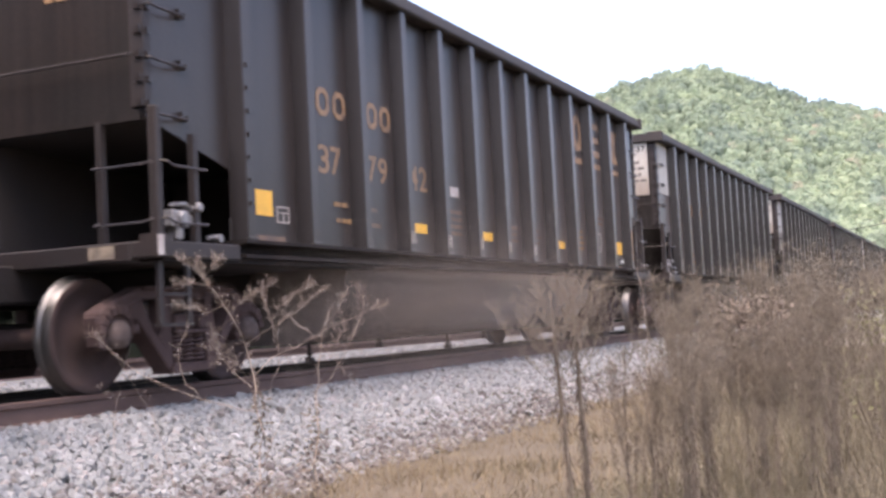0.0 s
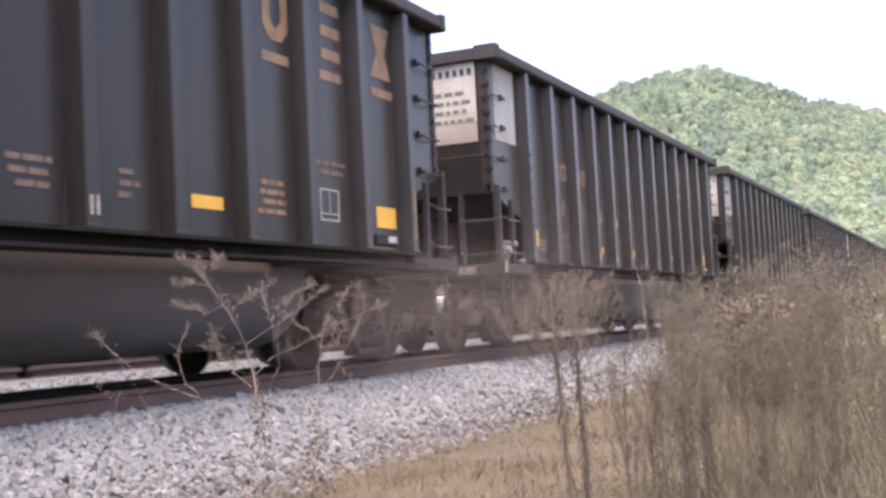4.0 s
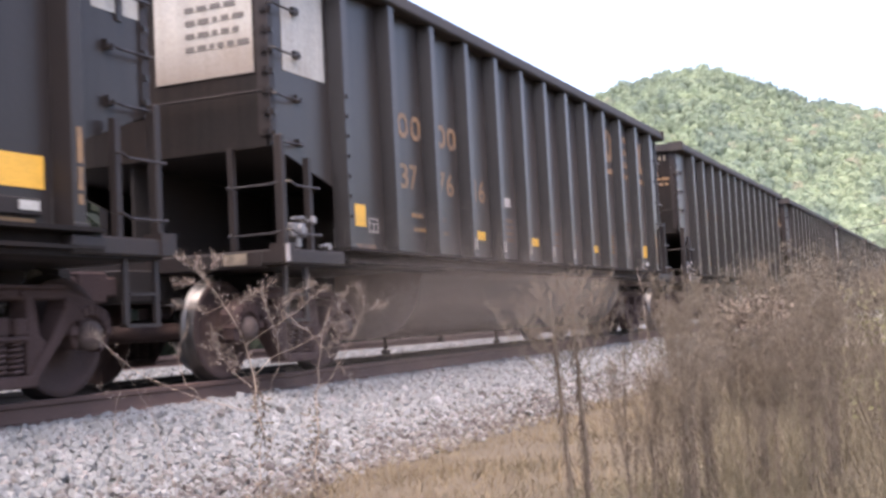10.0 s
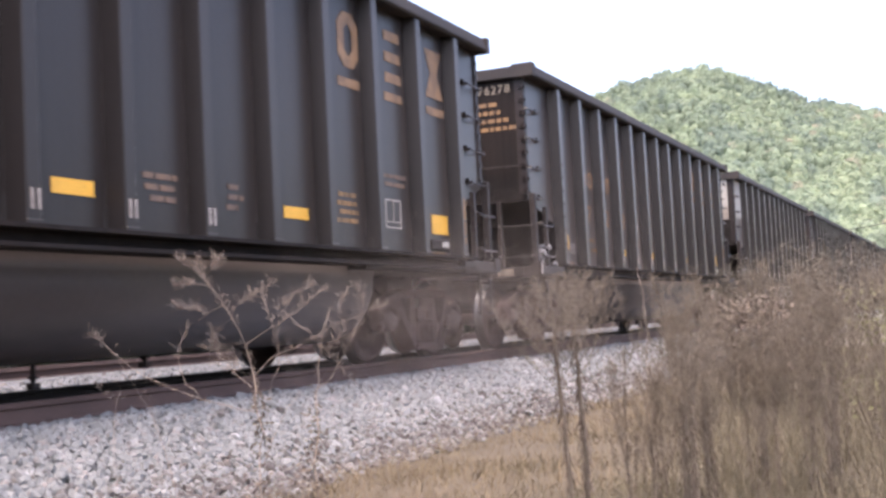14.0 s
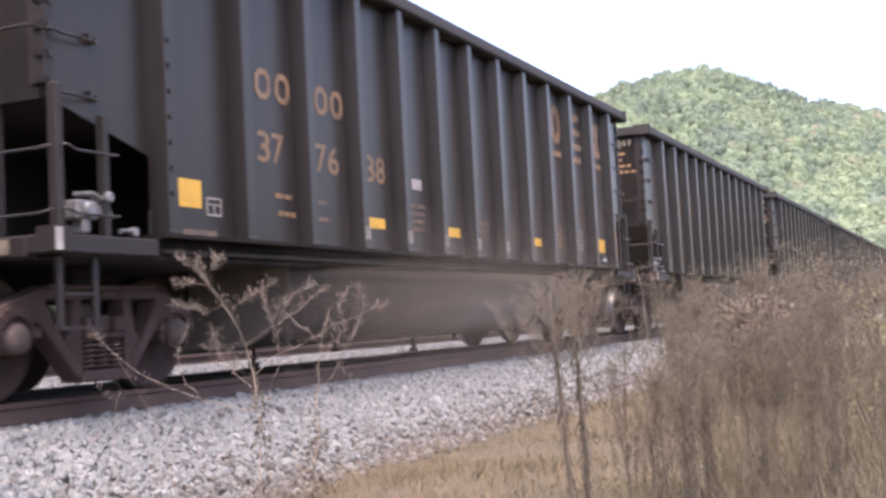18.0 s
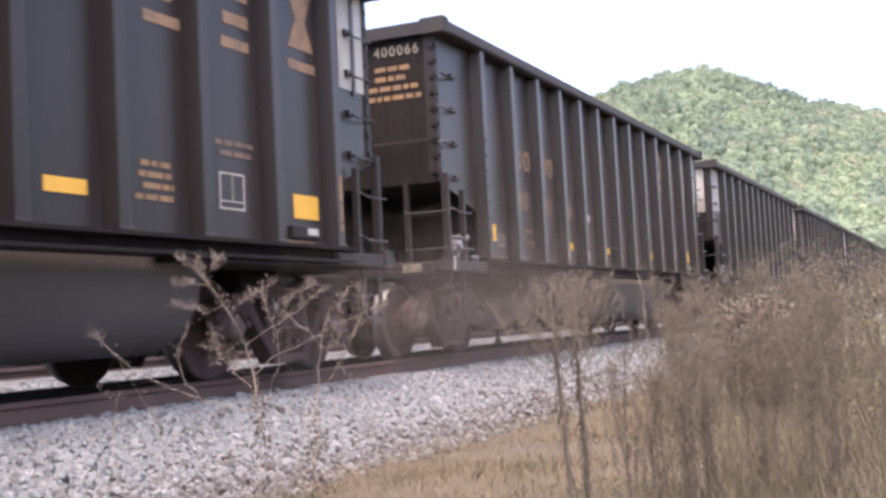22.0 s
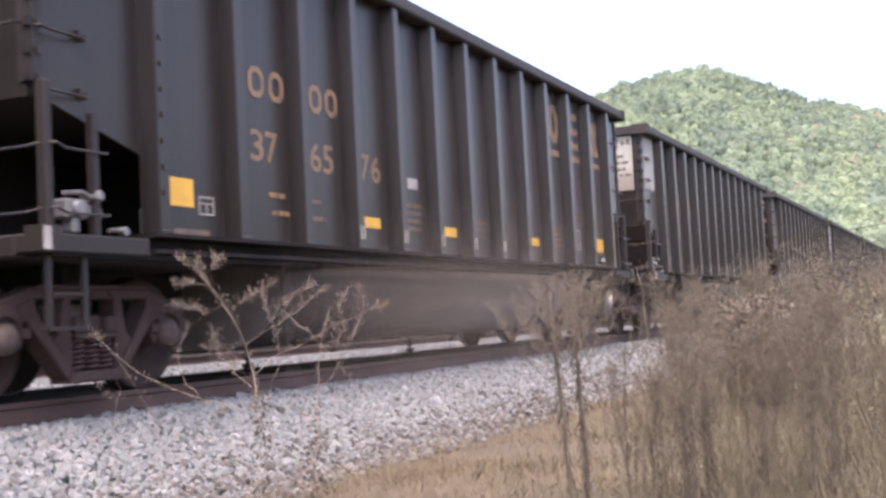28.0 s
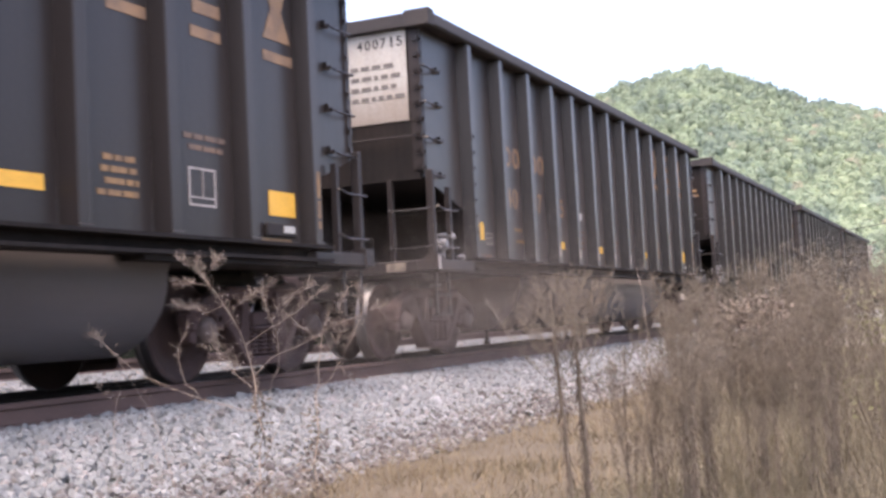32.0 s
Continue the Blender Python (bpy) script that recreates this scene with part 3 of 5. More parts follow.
    flat("stencil_strip", -5.66, -5.2, 1.225, 1.275, M["faint"], car)
    flat("stencil_strip", 5.45, 6.05, 1.21, 1.255, M["orange2"], car)
    for z0, z1 in ((1.36, 1.43), (1.46, 1.62), (1.65, 1.9)):
        flat("stencil_strip", 6.31, 6.36, z0, z1, M["orange2"], car, y=-1.5655)
    flat("white_tag", -1.405, -1.145, 1.945, 2.065, M["dirty_white"], car, "small white tag")
    part("corner_tab", boxes((-7.31, -7.24, -1.621, -1.616, 1.035, 1.19)), M["dirty_white"], car, "whitish corner tab")
    part("sill_label", boxes((-7.306, -7.301, -1.2, -0.95, 1.03, 1.13)), M["faded"], car, "pale worn label on the end sill")
    # lines of small worn lettering
    for x0, x1, z0, rows, mat in ((-4.29, -3.91, 1.465, 2, "orange2"), (-3.61, -3.26, 1.455, 2, "faint"), (-1.57, -1.06, 1.47, 4, "faint"), (0.46, 0.9, 1.47, 3, "faint"), (1.54, 1.82, 1.47, 3, "faint"), (3.42, 3.95, 1.475, 4, "orange2"), (4.46, 5.09, 1.93, 2, "faint")):
        bm = bmesh.new()
        rnd = random.Random(int(x0 * 100))
        for k in range(rows):
            z = z0 + 0.088 * k if rows > 2 else z0 + (0.16 if x0 < 0 else 0.09) * k
            x = x0 + rnd.uniform(0, 0.1)
            end = x1 - rnd.uniform(0, 0.1)
            while x < end:
                w = rnd.uniform(0.08, 0.22)
                box(bm, x, min(x + w, end), -1.418, -1.413, z, z + 0.045)
                x += w + 0.025
        tagged(part("small_lettering", bm, M[mat], car), kind="stuff")
    # emblem: three plain shapes over three bars
    y0, y1 = -1.418, -1.413
    part("emblem_shape", ring_mark(3.62, 4.05, 3.09, 3.67, 0.125, y0, y1), M["orange"], car, "orange painted emblem shape")
    bm = boxes((4.66, 5.04, y0, y1, 3.09, 3.2), (4.66, 5.04, y0, y1, 3.325, 3.435), (4.66, 5.04, y0, y1, 3.56, 3.67))
    part("emblem_shape", bm, M["orange"], car, "orange painted emblem shape")
    bm = bmesh.new()
    prism(bm, [(5.71, 3.09), (6.18, 3.09), (6.03, 3.38), (6.18, 3.67), (5.71, 3.67), (5.86, 3.38)], "y", y0, y1)
    part("emblem_shape", bm, M["orange"], car, "orange painted emblem shape")
    for x, w in ((3.59, 0.46), (4.62, 0.42), (5.7, 0.49)):
        flat("emblem_bar", x, x + w, 2.88, 2.975, M["orange"], car)
    # owner's mark: plain shapes
    for x, w in ((-4.54, 0.25), (-4.21, 0.25), (-3.5, 0.24), (-3.19, 0.24)):
        part("owner_mark", ring_mark(x, x + w, 2.51, 2.79, 0.055, y0, y1), M["orange"], car)
    # the rear end is moved a little further out to fit the camera's view
    for o in car.children:
        if o.name.split(".")[0] in ("end_sheet", "end_beam", "corner_post", "corner_angle", "side_stanchion", "end_stanchion", "grab_iron", "bracket", "rivet_strip") and o.data.vertices[0].co.x > 6:
            o.data.transform(Matrix.Translation((REAR, 0, 0)))
    build_bogie(car, -6.24, share)
    build_bogie(car, 6.06, share)
    return car


SHARE = shared_meshes()
TRAIN = {}


def glyph_mesh(ch, mat, name):
    cu = bpy.data.curves.new(name, "FONT")
    cu.body, cu.size, cu.align_x, cu.offset = ch, 1.0, "LEFT", 0.014
    ob = bpy.data.objects.new(name, cu)
    scene.collection.objects.link(ob)
    me = bpy.data.meshes.new_from_object(ob.evaluated_get(bpy.context.evaluated_depsgraph_get()))
    bpy.data.objects.remove(ob)
    xs = [v.co.x for v in me.vertices]
    ys = [v.co.y for v in me.vertices]
    for v in me.vertices:
        v.co.x = (v.co.x - min(xs)) / (max(xs) - min(xs)) if ch != "1" else 0.35 + 0.4 * (v.co.x - min(xs)) / (max(xs) - min(xs))
        v.co.y = (v.co.y - min(ys)) / (max(ys) - min(ys))
    me.materials.clear()
    me.materials.append(mat)
    me.name = name
    return me


NUMBERS = {0: "377942", 1: "377937", 2: "376009", 3: "376329", 5: "399282", 6: "399513", 7: "399163", 8: "376012", 9: "377616", 10: "376441", 11: "400285", 12: "399503",
           13: "376278", 15: "377402", 16: "377638", 17: "400869", 18: "376837", 19: "376348", 20: "400066", 21: "400802", 22: "376654", 25: "376576", 26: "400768", 27: "399408", 28: "377604", 29: "400715"}
WHITE_FRONT = {1, 2, 4, 5, 7, 9, 12, 14, 21, 22, 23, 26, 28, 29}
WHITE_REAR = {6, 8, 10, 11, 17, 18, 19, 20, 27}
PLAIN_SIDE = {22, 29}
RUSTY = {7, 11, 20, 27}
SLATE = {1, 3, 9, 12, 15, 17, 21, 24, 29, 31}


def add_number(car, k, digits, plain):
    text = NUMBERS.get(k, "")
    for i in range(6):
        x = (-4.54, -4.3, -3.52, -3.28, -2.51, -2.27)[i]
        me = digits[text[i]] if text else plain
        m = pose(x, -1.4165, 1.935, 90) @ Matrix.Diagonal((0.205, 0.285, 1, 1))
        part("digit", me, None, car, at=m)


def add_boards(car, k, small, ink_bar, pale):
    if k in WHITE_FRONT:
        part("white_board", boxes((-7.162, -7.152, -1.262, -0.16, 2.8, 3.88)), M["board"], car, "chalky white stencil board stained below")
        if k not in PLAIN_SIDE:
            flat("white_panel", -6.91, -6.14, 2.84, 3.87, M["white"], car, "chalky white painted panel")
        text = NUMBERS.get(k, "")
        for i in range(6):
            y = -0.62 - 0.105 * i
            me = small[text[i]] if text else ink_bar
            m = Matrix(((0, 0, -1, -7.164), (-1, 0, 0, y), (0, 1, 0, 3.69), (0, 0, 0, 1))) @ Matrix.Diagonal((0.075, 0.12, 1, 1))
            part("board_digit", me, None, car, at=m)
        rnd = random.Random(5)
        for row in range(4):
            bm = bmesh.new()
            y = -0.52
            while y > -1.0 - 0.06 * row:
                w = rnd.uniform(0.05, 0.13)
                box(bm, -7.168, -7.163, y - w, y, 3.45 - 0.125 * row, 3.5 - 0.125 * row)
                y -= w + 0.04
            tagged(part("lettering_line", bm, M["ink2"], car), kind="stuff")
    else:
        text = NUMBERS.get(k, "")
        for i in range(6 if text else 0):
            m = Matrix(((0, 0, -1, -7.154), (-1, 0, 0, -0.62 - 0.105 * i), (0, 1, 0, 3.69), (0, 0, 0, 1))) @ Matrix.Diagonal((0.08, 0.125, 1, 1))
            part("end_digit", pale[text[i]], None, car, at=m)
        rnd = random.Random(k)
        for row, (ya, yb) in enumerate(((-0.62, -1.02), (-0.62, -1.0), (-0.5, -1.16), (-0.45, -1.2))):
            bm = bmesh.new()
            y = ya
            while y > yb:
                w = rnd.uniform(0.05, 0.16)
                box(bm, -7.156, -7.151, y - w, y, 3.51 - 0.12 * row, 3.565 - 0.12 * row)
                y -= w + 0.03
            tagged(part("lettering_line", bm, M["orange2"], car), kind="stuff")
    if k in WHITE_REAR:
        flat("white_panel", 6.67, 6.93, 2.855, 3.87, M["white"], car, "chalky white painted panel")
        flat("white_panel", 7.005, 7.2, 2.855, 3.87, M["white"], car, "chalky white painted panel")
        part("panel_divider", boxes((6.935, 7.0, -1.43, -1.413, 2.8, 3.885)), M["paint"], car)


def scrawl(car, x, z, w, h, n, seed, y, mat="spray", r=0.011):
    """A sprayed scribble in one looping stroke that spells nothing."""
    rnd = random.Random(seed)
    bm = bmesh.new()
    line = []
    for i in range(n):
        cx = x + w * (i + 0.5) / n
        line += [(cx + rnd.uniform(-0.5, 0.5) * w / n, y, z + h * u + rnd.uniform(-0.1, 0.1) * h) for u in ((0.0, 0.5, 1.0, 0.7, 0.2) if i % 2 else (1.0, 0.6, 0.1, 0.4, 0.8))]
    rod(bm, line, r, 4)
    part("sprayed_scribble", bm, M[mat], car, "pale sprayed scribble")


def build_train():
    grey = build_car(M["paint"], SHARE)
    rusty = build_car(M["brown"], SHARE)
    slate = build_car(M["paint2"], SHARE)
    tagged(slate, "slate-grey steel coal hopper car with ribbed sides on two bogies")
    tagged(rusty, "brownish rusty steel coal hopper car with ribbed sides on two bogies")
    digits = {c: glyph_mesh(c, M["orange"], "digit") for c in "0123456789"}
    pale = {c: glyph_mesh(c, M["cream"], "end_digit") for c in "0123456789"}
    small = {c: glyph_mesh(c, M["ink"], "board_digit") for c in "0123456789"}
    bm = bmesh.new()
    prism(bm, [(0.1, 0.1), (0.9, 0.1), (0.9, 0.9), (0.1, 0.9)], "z", 0, 0.004)
    plain = mesh_of("digit", bm, M["faint"])
    bm = bmesh.new()
    prism(bm, [(0.1, 0.1), (0.9, 0.1), (0.9, 0.9), (0.1, 0.9)], "z", 0, 0.004)
    ink_bar = mesh_of("board_digit", bm, M["ink"])
    protos = {"rusty": rusty, "slate": slate, "grey": grey}
    for k in range(FIRST, LAST + 1):
        proto = protos["rusty" if k in RUSTY else "slate" if k in SLATE else "grey"]
        TRAIN[k] = copy_thing(proto, pose(train_at(0, k), TRACK_Y, 0))
    for proto in protos.values():
        for o in (*proto.children_recursive, proto):
            bpy.data.objects.remove(o)
    for k, car in TRAIN.items():
        add_number(car, k, digits, plain)
        add_boards(car, k, small, ink_bar, pale)
    scrawl(TRAIN[5], -5.72, 1.7, 0.42, 0.2, 7, 4, -1.42)
    scrawl(TRAIN[7], -3.35, 0.62, 2.7, 0.36, 9, 8, -1.375, "spray", 0.015)
    scrawl(TRAIN[8], -2.9, 0.6, 3.4, 0.38, 9, 15, -1.375, "ink2", 0.014)
    scrawl(TRAIN[10], 2.6, 0.72, 1.4, 0.12, 4, 23, -1.375, "ink2", 0.014)
    last = TRAIN[LAST]
    part("marker_board", boxes((7.28, 7.34, -1.75, -1.3, 2.9, 3.75)), M["white"], last, "white marker board on the rear corner", soft=0.01)
    bm = bmesh.new()
    rod(bm, [(7.27, -1.5, 2.95), (7.3, -1.52, 2.2), (7.32, -1.5, 1.15)], 0.03, 6)
    box(bm, 7.28, 7.45, -1.7, -1.5, 1.7, 2.1)
    box(bm, 7.28, 7.4, -1.66, -1.5, 1.25, 1.4)
    part("rear_fitting", bm, M["alloy"], last, "bright metal fittings on the rear corner")


build_train()


# ---- wooded hill ----
# Negative angles: unseen ridge, added to dim reflections in the car sides
RIDGE = [(-180, 4.0), (-120, 5.0), (-60, 6.0), (-36, 5.0), (-22, 3.0), (-12, 3.0), (-3.2, 5.46), (2.59, 8.07), (3.13, 8.16), (4.52, 8.74), (5.77, 9.08), (6.35, 8.98), (7.22, 9.61), (8.67, 10.19), (9.73, 10.67), (10.79, 11.15), (11.95, 11.11), (13.3, 10.91), (15.03, 10.67), (16.19, 10.29), (18.03, 9.42), (21.89, 8.36), (40, 6.5), (90, 5.0), (180, 6.0)]
HILL_NEAR, HILL_TOP = 330.0, 880.0


def ridge_angle(az):
    for (a, e), (b, f) in zip(RIDGE, RIDGE[1:]):
        if a <= az <= b:
            u = (az - a) / (b - a)
            return e + (f - e) * u
    return 3.0


def hill_height(az, d):
    """Height of the hill at an angle from the track (degrees, towards the train) and a distance."""
    top = HILL_TOP * math.tan(radians(ridge_angle(az)))
    u = min(1.0, max(0.0, (d - HILL_NEAR) / (HILL_TOP - HILL_NEAR)))
    fold = 9.0 * noise.noise((az * 0.35, d * 0.006, 0)) * u * (1 - u) * 4
    return -1.2 + top * u ** 1.15 + fold


def build_hill():
    bm = bmesh.new()
    azs = [-180 + 6 * i for i in range(27)] + [-18 + 1.0 * i for i in range(44)] + [26 + 7 * i for i in range(23)]
    ds = [HILL_NEAR - 40, HILL_NEAR] + [HILL_NEAR + 55 * (i + 1) for i in range(10)] + [HILL_TOP + 120, HILL_TOP + 500]
    grid = []
    for az in azs:
        row = []
        for d in ds:
            z = hill_height(az, min(d, HILL_TOP)) - (2.0 if d < HILL_NEAR else 0) - max(0, d - HILL_TOP) * 0.2
            row.append(bm.verts.new((d * math.cos(radians(az)), d * math.sin(radians(az)), z)))
        grid.append(row)
    grid.append(grid[0])
    for p, q in zip(grid, grid[1:]):
        for i in range(len(ds) - 1):
            f = bm.faces.new((p[i], q[i], q[i + 1], p[i + 1]))
            f.smooth = True
    tagged(new("hill", mesh_of("hill", bm, M["forest_floor"])), "steep wooded hill under trees", "hill", kind="structure")


def build_forest():
    """All crowns of the hill: each a clump of many small leaf faces round a dark core."""
    rng = np.random.default_rng(11)
    verts, faces, mats = [], [], []
    count = 0
    ico = []
    t = (1 + 5 ** 0.5) / 2
    for a in (-1, 1):
        for b in (-t, t):
            ico += [(0, a, b), (a, b, 0), (b, 0, a)]
    ico = np.array(ico) / np.linalg.norm(ico[0])
    hull = []
    for i in range(12):
        for j in range(i + 1, 12):
            for k in range(j + 1, 12):
                d = [np.linalg.norm(ico[p] - ico[q]) for p, q in ((i, j), (j, k), (i, k))]
                if max(d) < 1.1:
                    c = np.cross(ico[j] - ico[i], ico[k] - ico[i])
                    hull.append((i, j, k) if c @ ico[i] > 0 else (i, k, j))
    hull = np.array(hull)

    def crown(az, d, r, leaves, tint, spot=None):
        nonlocal count
        base = np.array(spot or [d * math.cos(radians(az)), d * math.sin(radians(az)), hill_height(az, d)])
        squash = rng.uniform(0.85, 1.35)
        centre = base + np.array([0, 0, r * squash * 0.75])
        core = ico * np.array([r, r, r * squash]) * rng.uniform(0.62, 0.86, (12, 1)) + centre
        verts.append(core)
        faces.append(hull + count)
        mats.append(np.full(len(hull), tint))
        count += 12
        n = rng.normal(size=(leaves, 3))
        n /= np.linalg.norm(n, axis=1)[:, None]
        n[:, 2] = np.abs(n[:, 2]) * 1.1 - 0.25
        lobe = 1 + 0.22 * np.sin(n @ rng.normal(size=3) * 5 + rng.uniform(0, 6))
        at = centre + n * np.array([r, r, r * squash]) * (rng.uniform(0.8, 1.06, leaves) * lobe)[:, None]
        u = np.cross(n, rng.normal(size=(leaves, 3)))
        u /= np.linalg.norm(u, axis=1)[:, None] + 1e-9
        w = np.cross(n + rng.normal(size=(leaves, 3)) * 0.4, u)
        s = (rng.uniform(0.1, 0.24, leaves) * r)[:, None]
        quad = np.stack([at + u * s, at + w * s * 0.8, at - u * s * 0.9, at - w * s], 1).reshape(-1, 3)
        idx = np.arange(leaves)[:, None] * 4 + count
        verts.append(quad)
        faces.append(np.concatenate([idx + [0, 1, 2], idx + [0, 2, 3]]))
        mats.append(np.full(leaves * 2, tint))
        count += leaves * 4

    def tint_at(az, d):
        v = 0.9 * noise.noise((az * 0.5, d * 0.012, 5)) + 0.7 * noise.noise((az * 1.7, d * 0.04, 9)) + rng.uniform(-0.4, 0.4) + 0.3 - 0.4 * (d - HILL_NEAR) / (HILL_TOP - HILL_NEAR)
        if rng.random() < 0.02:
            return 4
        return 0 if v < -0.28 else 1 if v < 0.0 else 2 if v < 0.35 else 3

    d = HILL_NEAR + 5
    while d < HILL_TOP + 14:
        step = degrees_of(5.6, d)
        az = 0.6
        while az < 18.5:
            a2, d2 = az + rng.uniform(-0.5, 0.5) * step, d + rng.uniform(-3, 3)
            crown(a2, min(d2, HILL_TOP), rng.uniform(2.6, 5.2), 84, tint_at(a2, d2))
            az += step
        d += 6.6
    d = HILL_NEAR + 10
    while d < HILL_TOP:
        for az in np.arange(-90, 120, degrees_of(16, d)):
            if az < 0.6 or az > 18.5:
                a2, d2 = az + rng.uniform(-0.4, 0.4), d + rng.uniform(-8, 8)
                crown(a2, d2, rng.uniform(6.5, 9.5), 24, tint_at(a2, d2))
        d += 20
    def finish(name, label):
        me = bpy.data.meshes.new(name)
        me.from_pydata(np.concatenate(verts).tolist(), [], np.concatenate(faces).tolist())
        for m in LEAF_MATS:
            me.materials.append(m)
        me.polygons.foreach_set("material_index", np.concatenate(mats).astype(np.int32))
        tagged(new(name, me), label, "trees", kind="stuff")

    finish("forest", "dense mixed broadleaf trees on the hill, greens paled for haze")
    # added wood hidden behind the train; near-black crowns block light and darken gaps
    verts, faces, mats, count = [], [], [], 0
    for x in np.arange(-40, 240, 3.2):
        for y in (25, 30, 36):
            px, py = x + rng.uniform(-1, 1), y + rng.uniform(-1.5, 1.5)
            for lift in (0.0, 2.6, 5.0, 7.2) if x < 55 and y > 28 else (0.0, 2.6):
                crown(0, 0, rng.uniform(1.8, 2.8), 40, 5, (px + rng.uniform(-0.6, 0.6), py, -1.6 + lift))
    finish("far_woods", "added near-black wood behind the train that darkens the gaps")


def degrees_of(metres, d):
    return math.degrees(metres / d)


def leafy(name, color, dark):
    m = material(name, color, 0.75, spots=dark, scale=0.12, amount=0.6, grain=0.8, bump=0.0, island=0.18, spec=0.2)
    n, l = m.node_tree.nodes, m.node_tree.links
    b = n["Principled BSDF"]
    b.inputs["Subsurface Weight"].default_value = 0.0
    tr = n.new("ShaderNodeBsdfTranslucent")
    mixer = n.new("ShaderNodeMixShader")
    mixer.inputs["Fac"].default_value = 0.4
    l.new(b.inputs["Base Color"].links[0].from_socket, tr.inputs["Color"])
    l.new(b.outputs["BSDF"], mixer.inputs[1])
    l.new(tr.outputs["BSDF"], mixer.inputs[2])
    l.new(mixer.outputs["Shader"], n["Material Output"].inputs["Surface"])
    return m


M["forest_floor"] = material("forest_floor", (0.12, 0.14, 0.075), 0.95, scale=0.05, grain=0.5, bump=0.2)
# Hill greens are paled and greyed; the haze is put into their colour
LEAF_MATS = [leafy("leaves_dark_green", (0.2, 0.256, 0.198), (0.178, 0.23, 0.18)), leafy("leaves_mid_green", (0.235, 0.292, 0.205), (0.205, 0.258, 0.182)), leafy("leaves_light_green", (0.272, 0.338, 0.235), (0.24, 0.302, 0.215)), leafy("leaves_yellow_green", (0.308, 0.372, 0.245), (0.276, 0.336, 0.226)), leafy("leaves_russet", (0.34, 0.33, 0.245), (0.3, 0.295, 0.225)), leafy("leaves_gap_dark", (0.02, 0.026, 0.017), (0.014, 0.019, 0.012))]
build_hill()
build_forest()


# ---- ballast stones and dry grass ----
M["stone"] = ramped("ballast_stone", [(0.0, (0.1677, 0.1728, 0.1702)), (0.25, (0.1888, 0.1946, 0.192)), (0.6, (0.2061, 0.2118, 0.2093)), (0.82, (0.2272, 0.2323, 0.2291)), (0.93, (0.1952, 0.176, 0.1664)), (1.0, (0.3072, 0.3072, 0.3072))], 0.9, grain=35, bump=0.2)
# Darker copy of the ballast stone, offsets strong sky light beyond the train
M["dim_stone"] = ramped("dimmed_ballast_stone", [(0.0, (0.092, 0.0968, 0.0984)), (0.5, (0.12, 0.1248, 0.1272)), (1.0, (0.16, 0.1648, 0.1672))], 0.9, grain=35, bump=0.2)
M["dirty_stone"] = ramped("soiled_ballast_stone", [(0.0, (0.0792, 0.06732, 0.06072)), (0.4, (0.1155, 0.103, 0.0957)), (0.8, (0.1485, 0.1386, 0.132)), (1.0, (0.2046, 0.1947, 0.1881))], 0.9, grain=35, bump=0.35)
M["olive"] = ramped("dull_dry_grass", [(0.0, (0.0634, 0.05728, 0.03122)), (0.5, (0.0968, 0.08424, 0.0487)), (1.0, (0.1335, 0.1179, 0.0718))], 0.9, grain=20, bump=0.1)
M["hay"] = ramped("dry_brown_grass", [(0.0, (0.0897, 0.0741, 0.0468)), (0.5, (0.1287, 0.1076, 0.06864)), (1.0, (0.1794, 0.1521, 0.09984))], 0.9, grain=20, bump=0.1)
M["hair"] = ramped("fine_brown_veil_hair", [(0.0, (0.14, 0.12, 0.105)), (1.0, (0.21, 0.18, 0.16))], 0.9, grain=20, bump=0.0)
M["straw"] = ramped("dry_grass", [(0.0, (0.1229, 0.09157, 0.05271)), (0.4, (0.1617, 0.1232, 0.07443)), (0.8, (0.2005, 0.1548, 0.0961)), (1.0, (0.1424, 0.12, 0.06512))], 0.9, grain=20, bump=0.1)
M["weed"] = ramped("dry_weed_twigs", [(0.0, (0.093, 0.0755, 0.0565)), (0.5, (0.1348, 0.11, 0.0815)), (1.0, (0.1814, 0.149, 0.111))], 0.9, grain=30, bump=0.2)
M["stalk"] = material("dry_weed_stalk", (0.1116, 0.0912, 0.06699), 0.9, spots=(0.1488, 0.1248, 0.087), scale=8, amount=0.8, grain=60, bump=0.3)
M["pale_stalk"] = material("pale_weed_stalk", (0.29, 0.235, 0.19), 0.85, spots=(0.15, 0.118, 0.094), scale=9, amount=0.9, grain=60, bump=0.2)
M["bud"] = ramped("dry_reddish_buds", [(0.0, (0.09, 0.066, 0.052)), (0.6, (0.15, 0.115, 0.092)), (0.85, (0.24, 0.2, 0.165)), (1.0, (0.5, 0.46, 0.42))], 0.9, grain=30, bump=0.2)
M["pale_twig"] = ramped("pale_dry_twigs", [(0.0, (0.085, 0.065, 0.052)), (0.5, (0.14, 0.108, 0.085)), (1.0, (0.23, 0.185, 0.148))], 0.9, grain=30, bump=0.2)
M["dark_leaf"] = ramped("withered_leaves", [(0.0, (0.066, 0.05, 0.039)), (0.6, (0.106, 0.083, 0.063)), (1.0, (0.155, 0.126, 0.095))], 0.9, grain=30, bump=0.2)
M["bush_leaf"] = ramped("dull_brown_bush_leaves", [(0.0, (0.06, 0.052, 0.039)), (0.6, (0.085, 0.074, 0.056)), (1.0, (0.115, 0.1, 0.075))], 0.9, grain=30, bump=0.1)
M["green_leaf"] = ramped("dull_green_leaves", [(0.0, (0.09, 0.09, 0.04)), (1.0, (0.17, 0.16, 0.075))], 0.85, grain=30, bump=0.1)


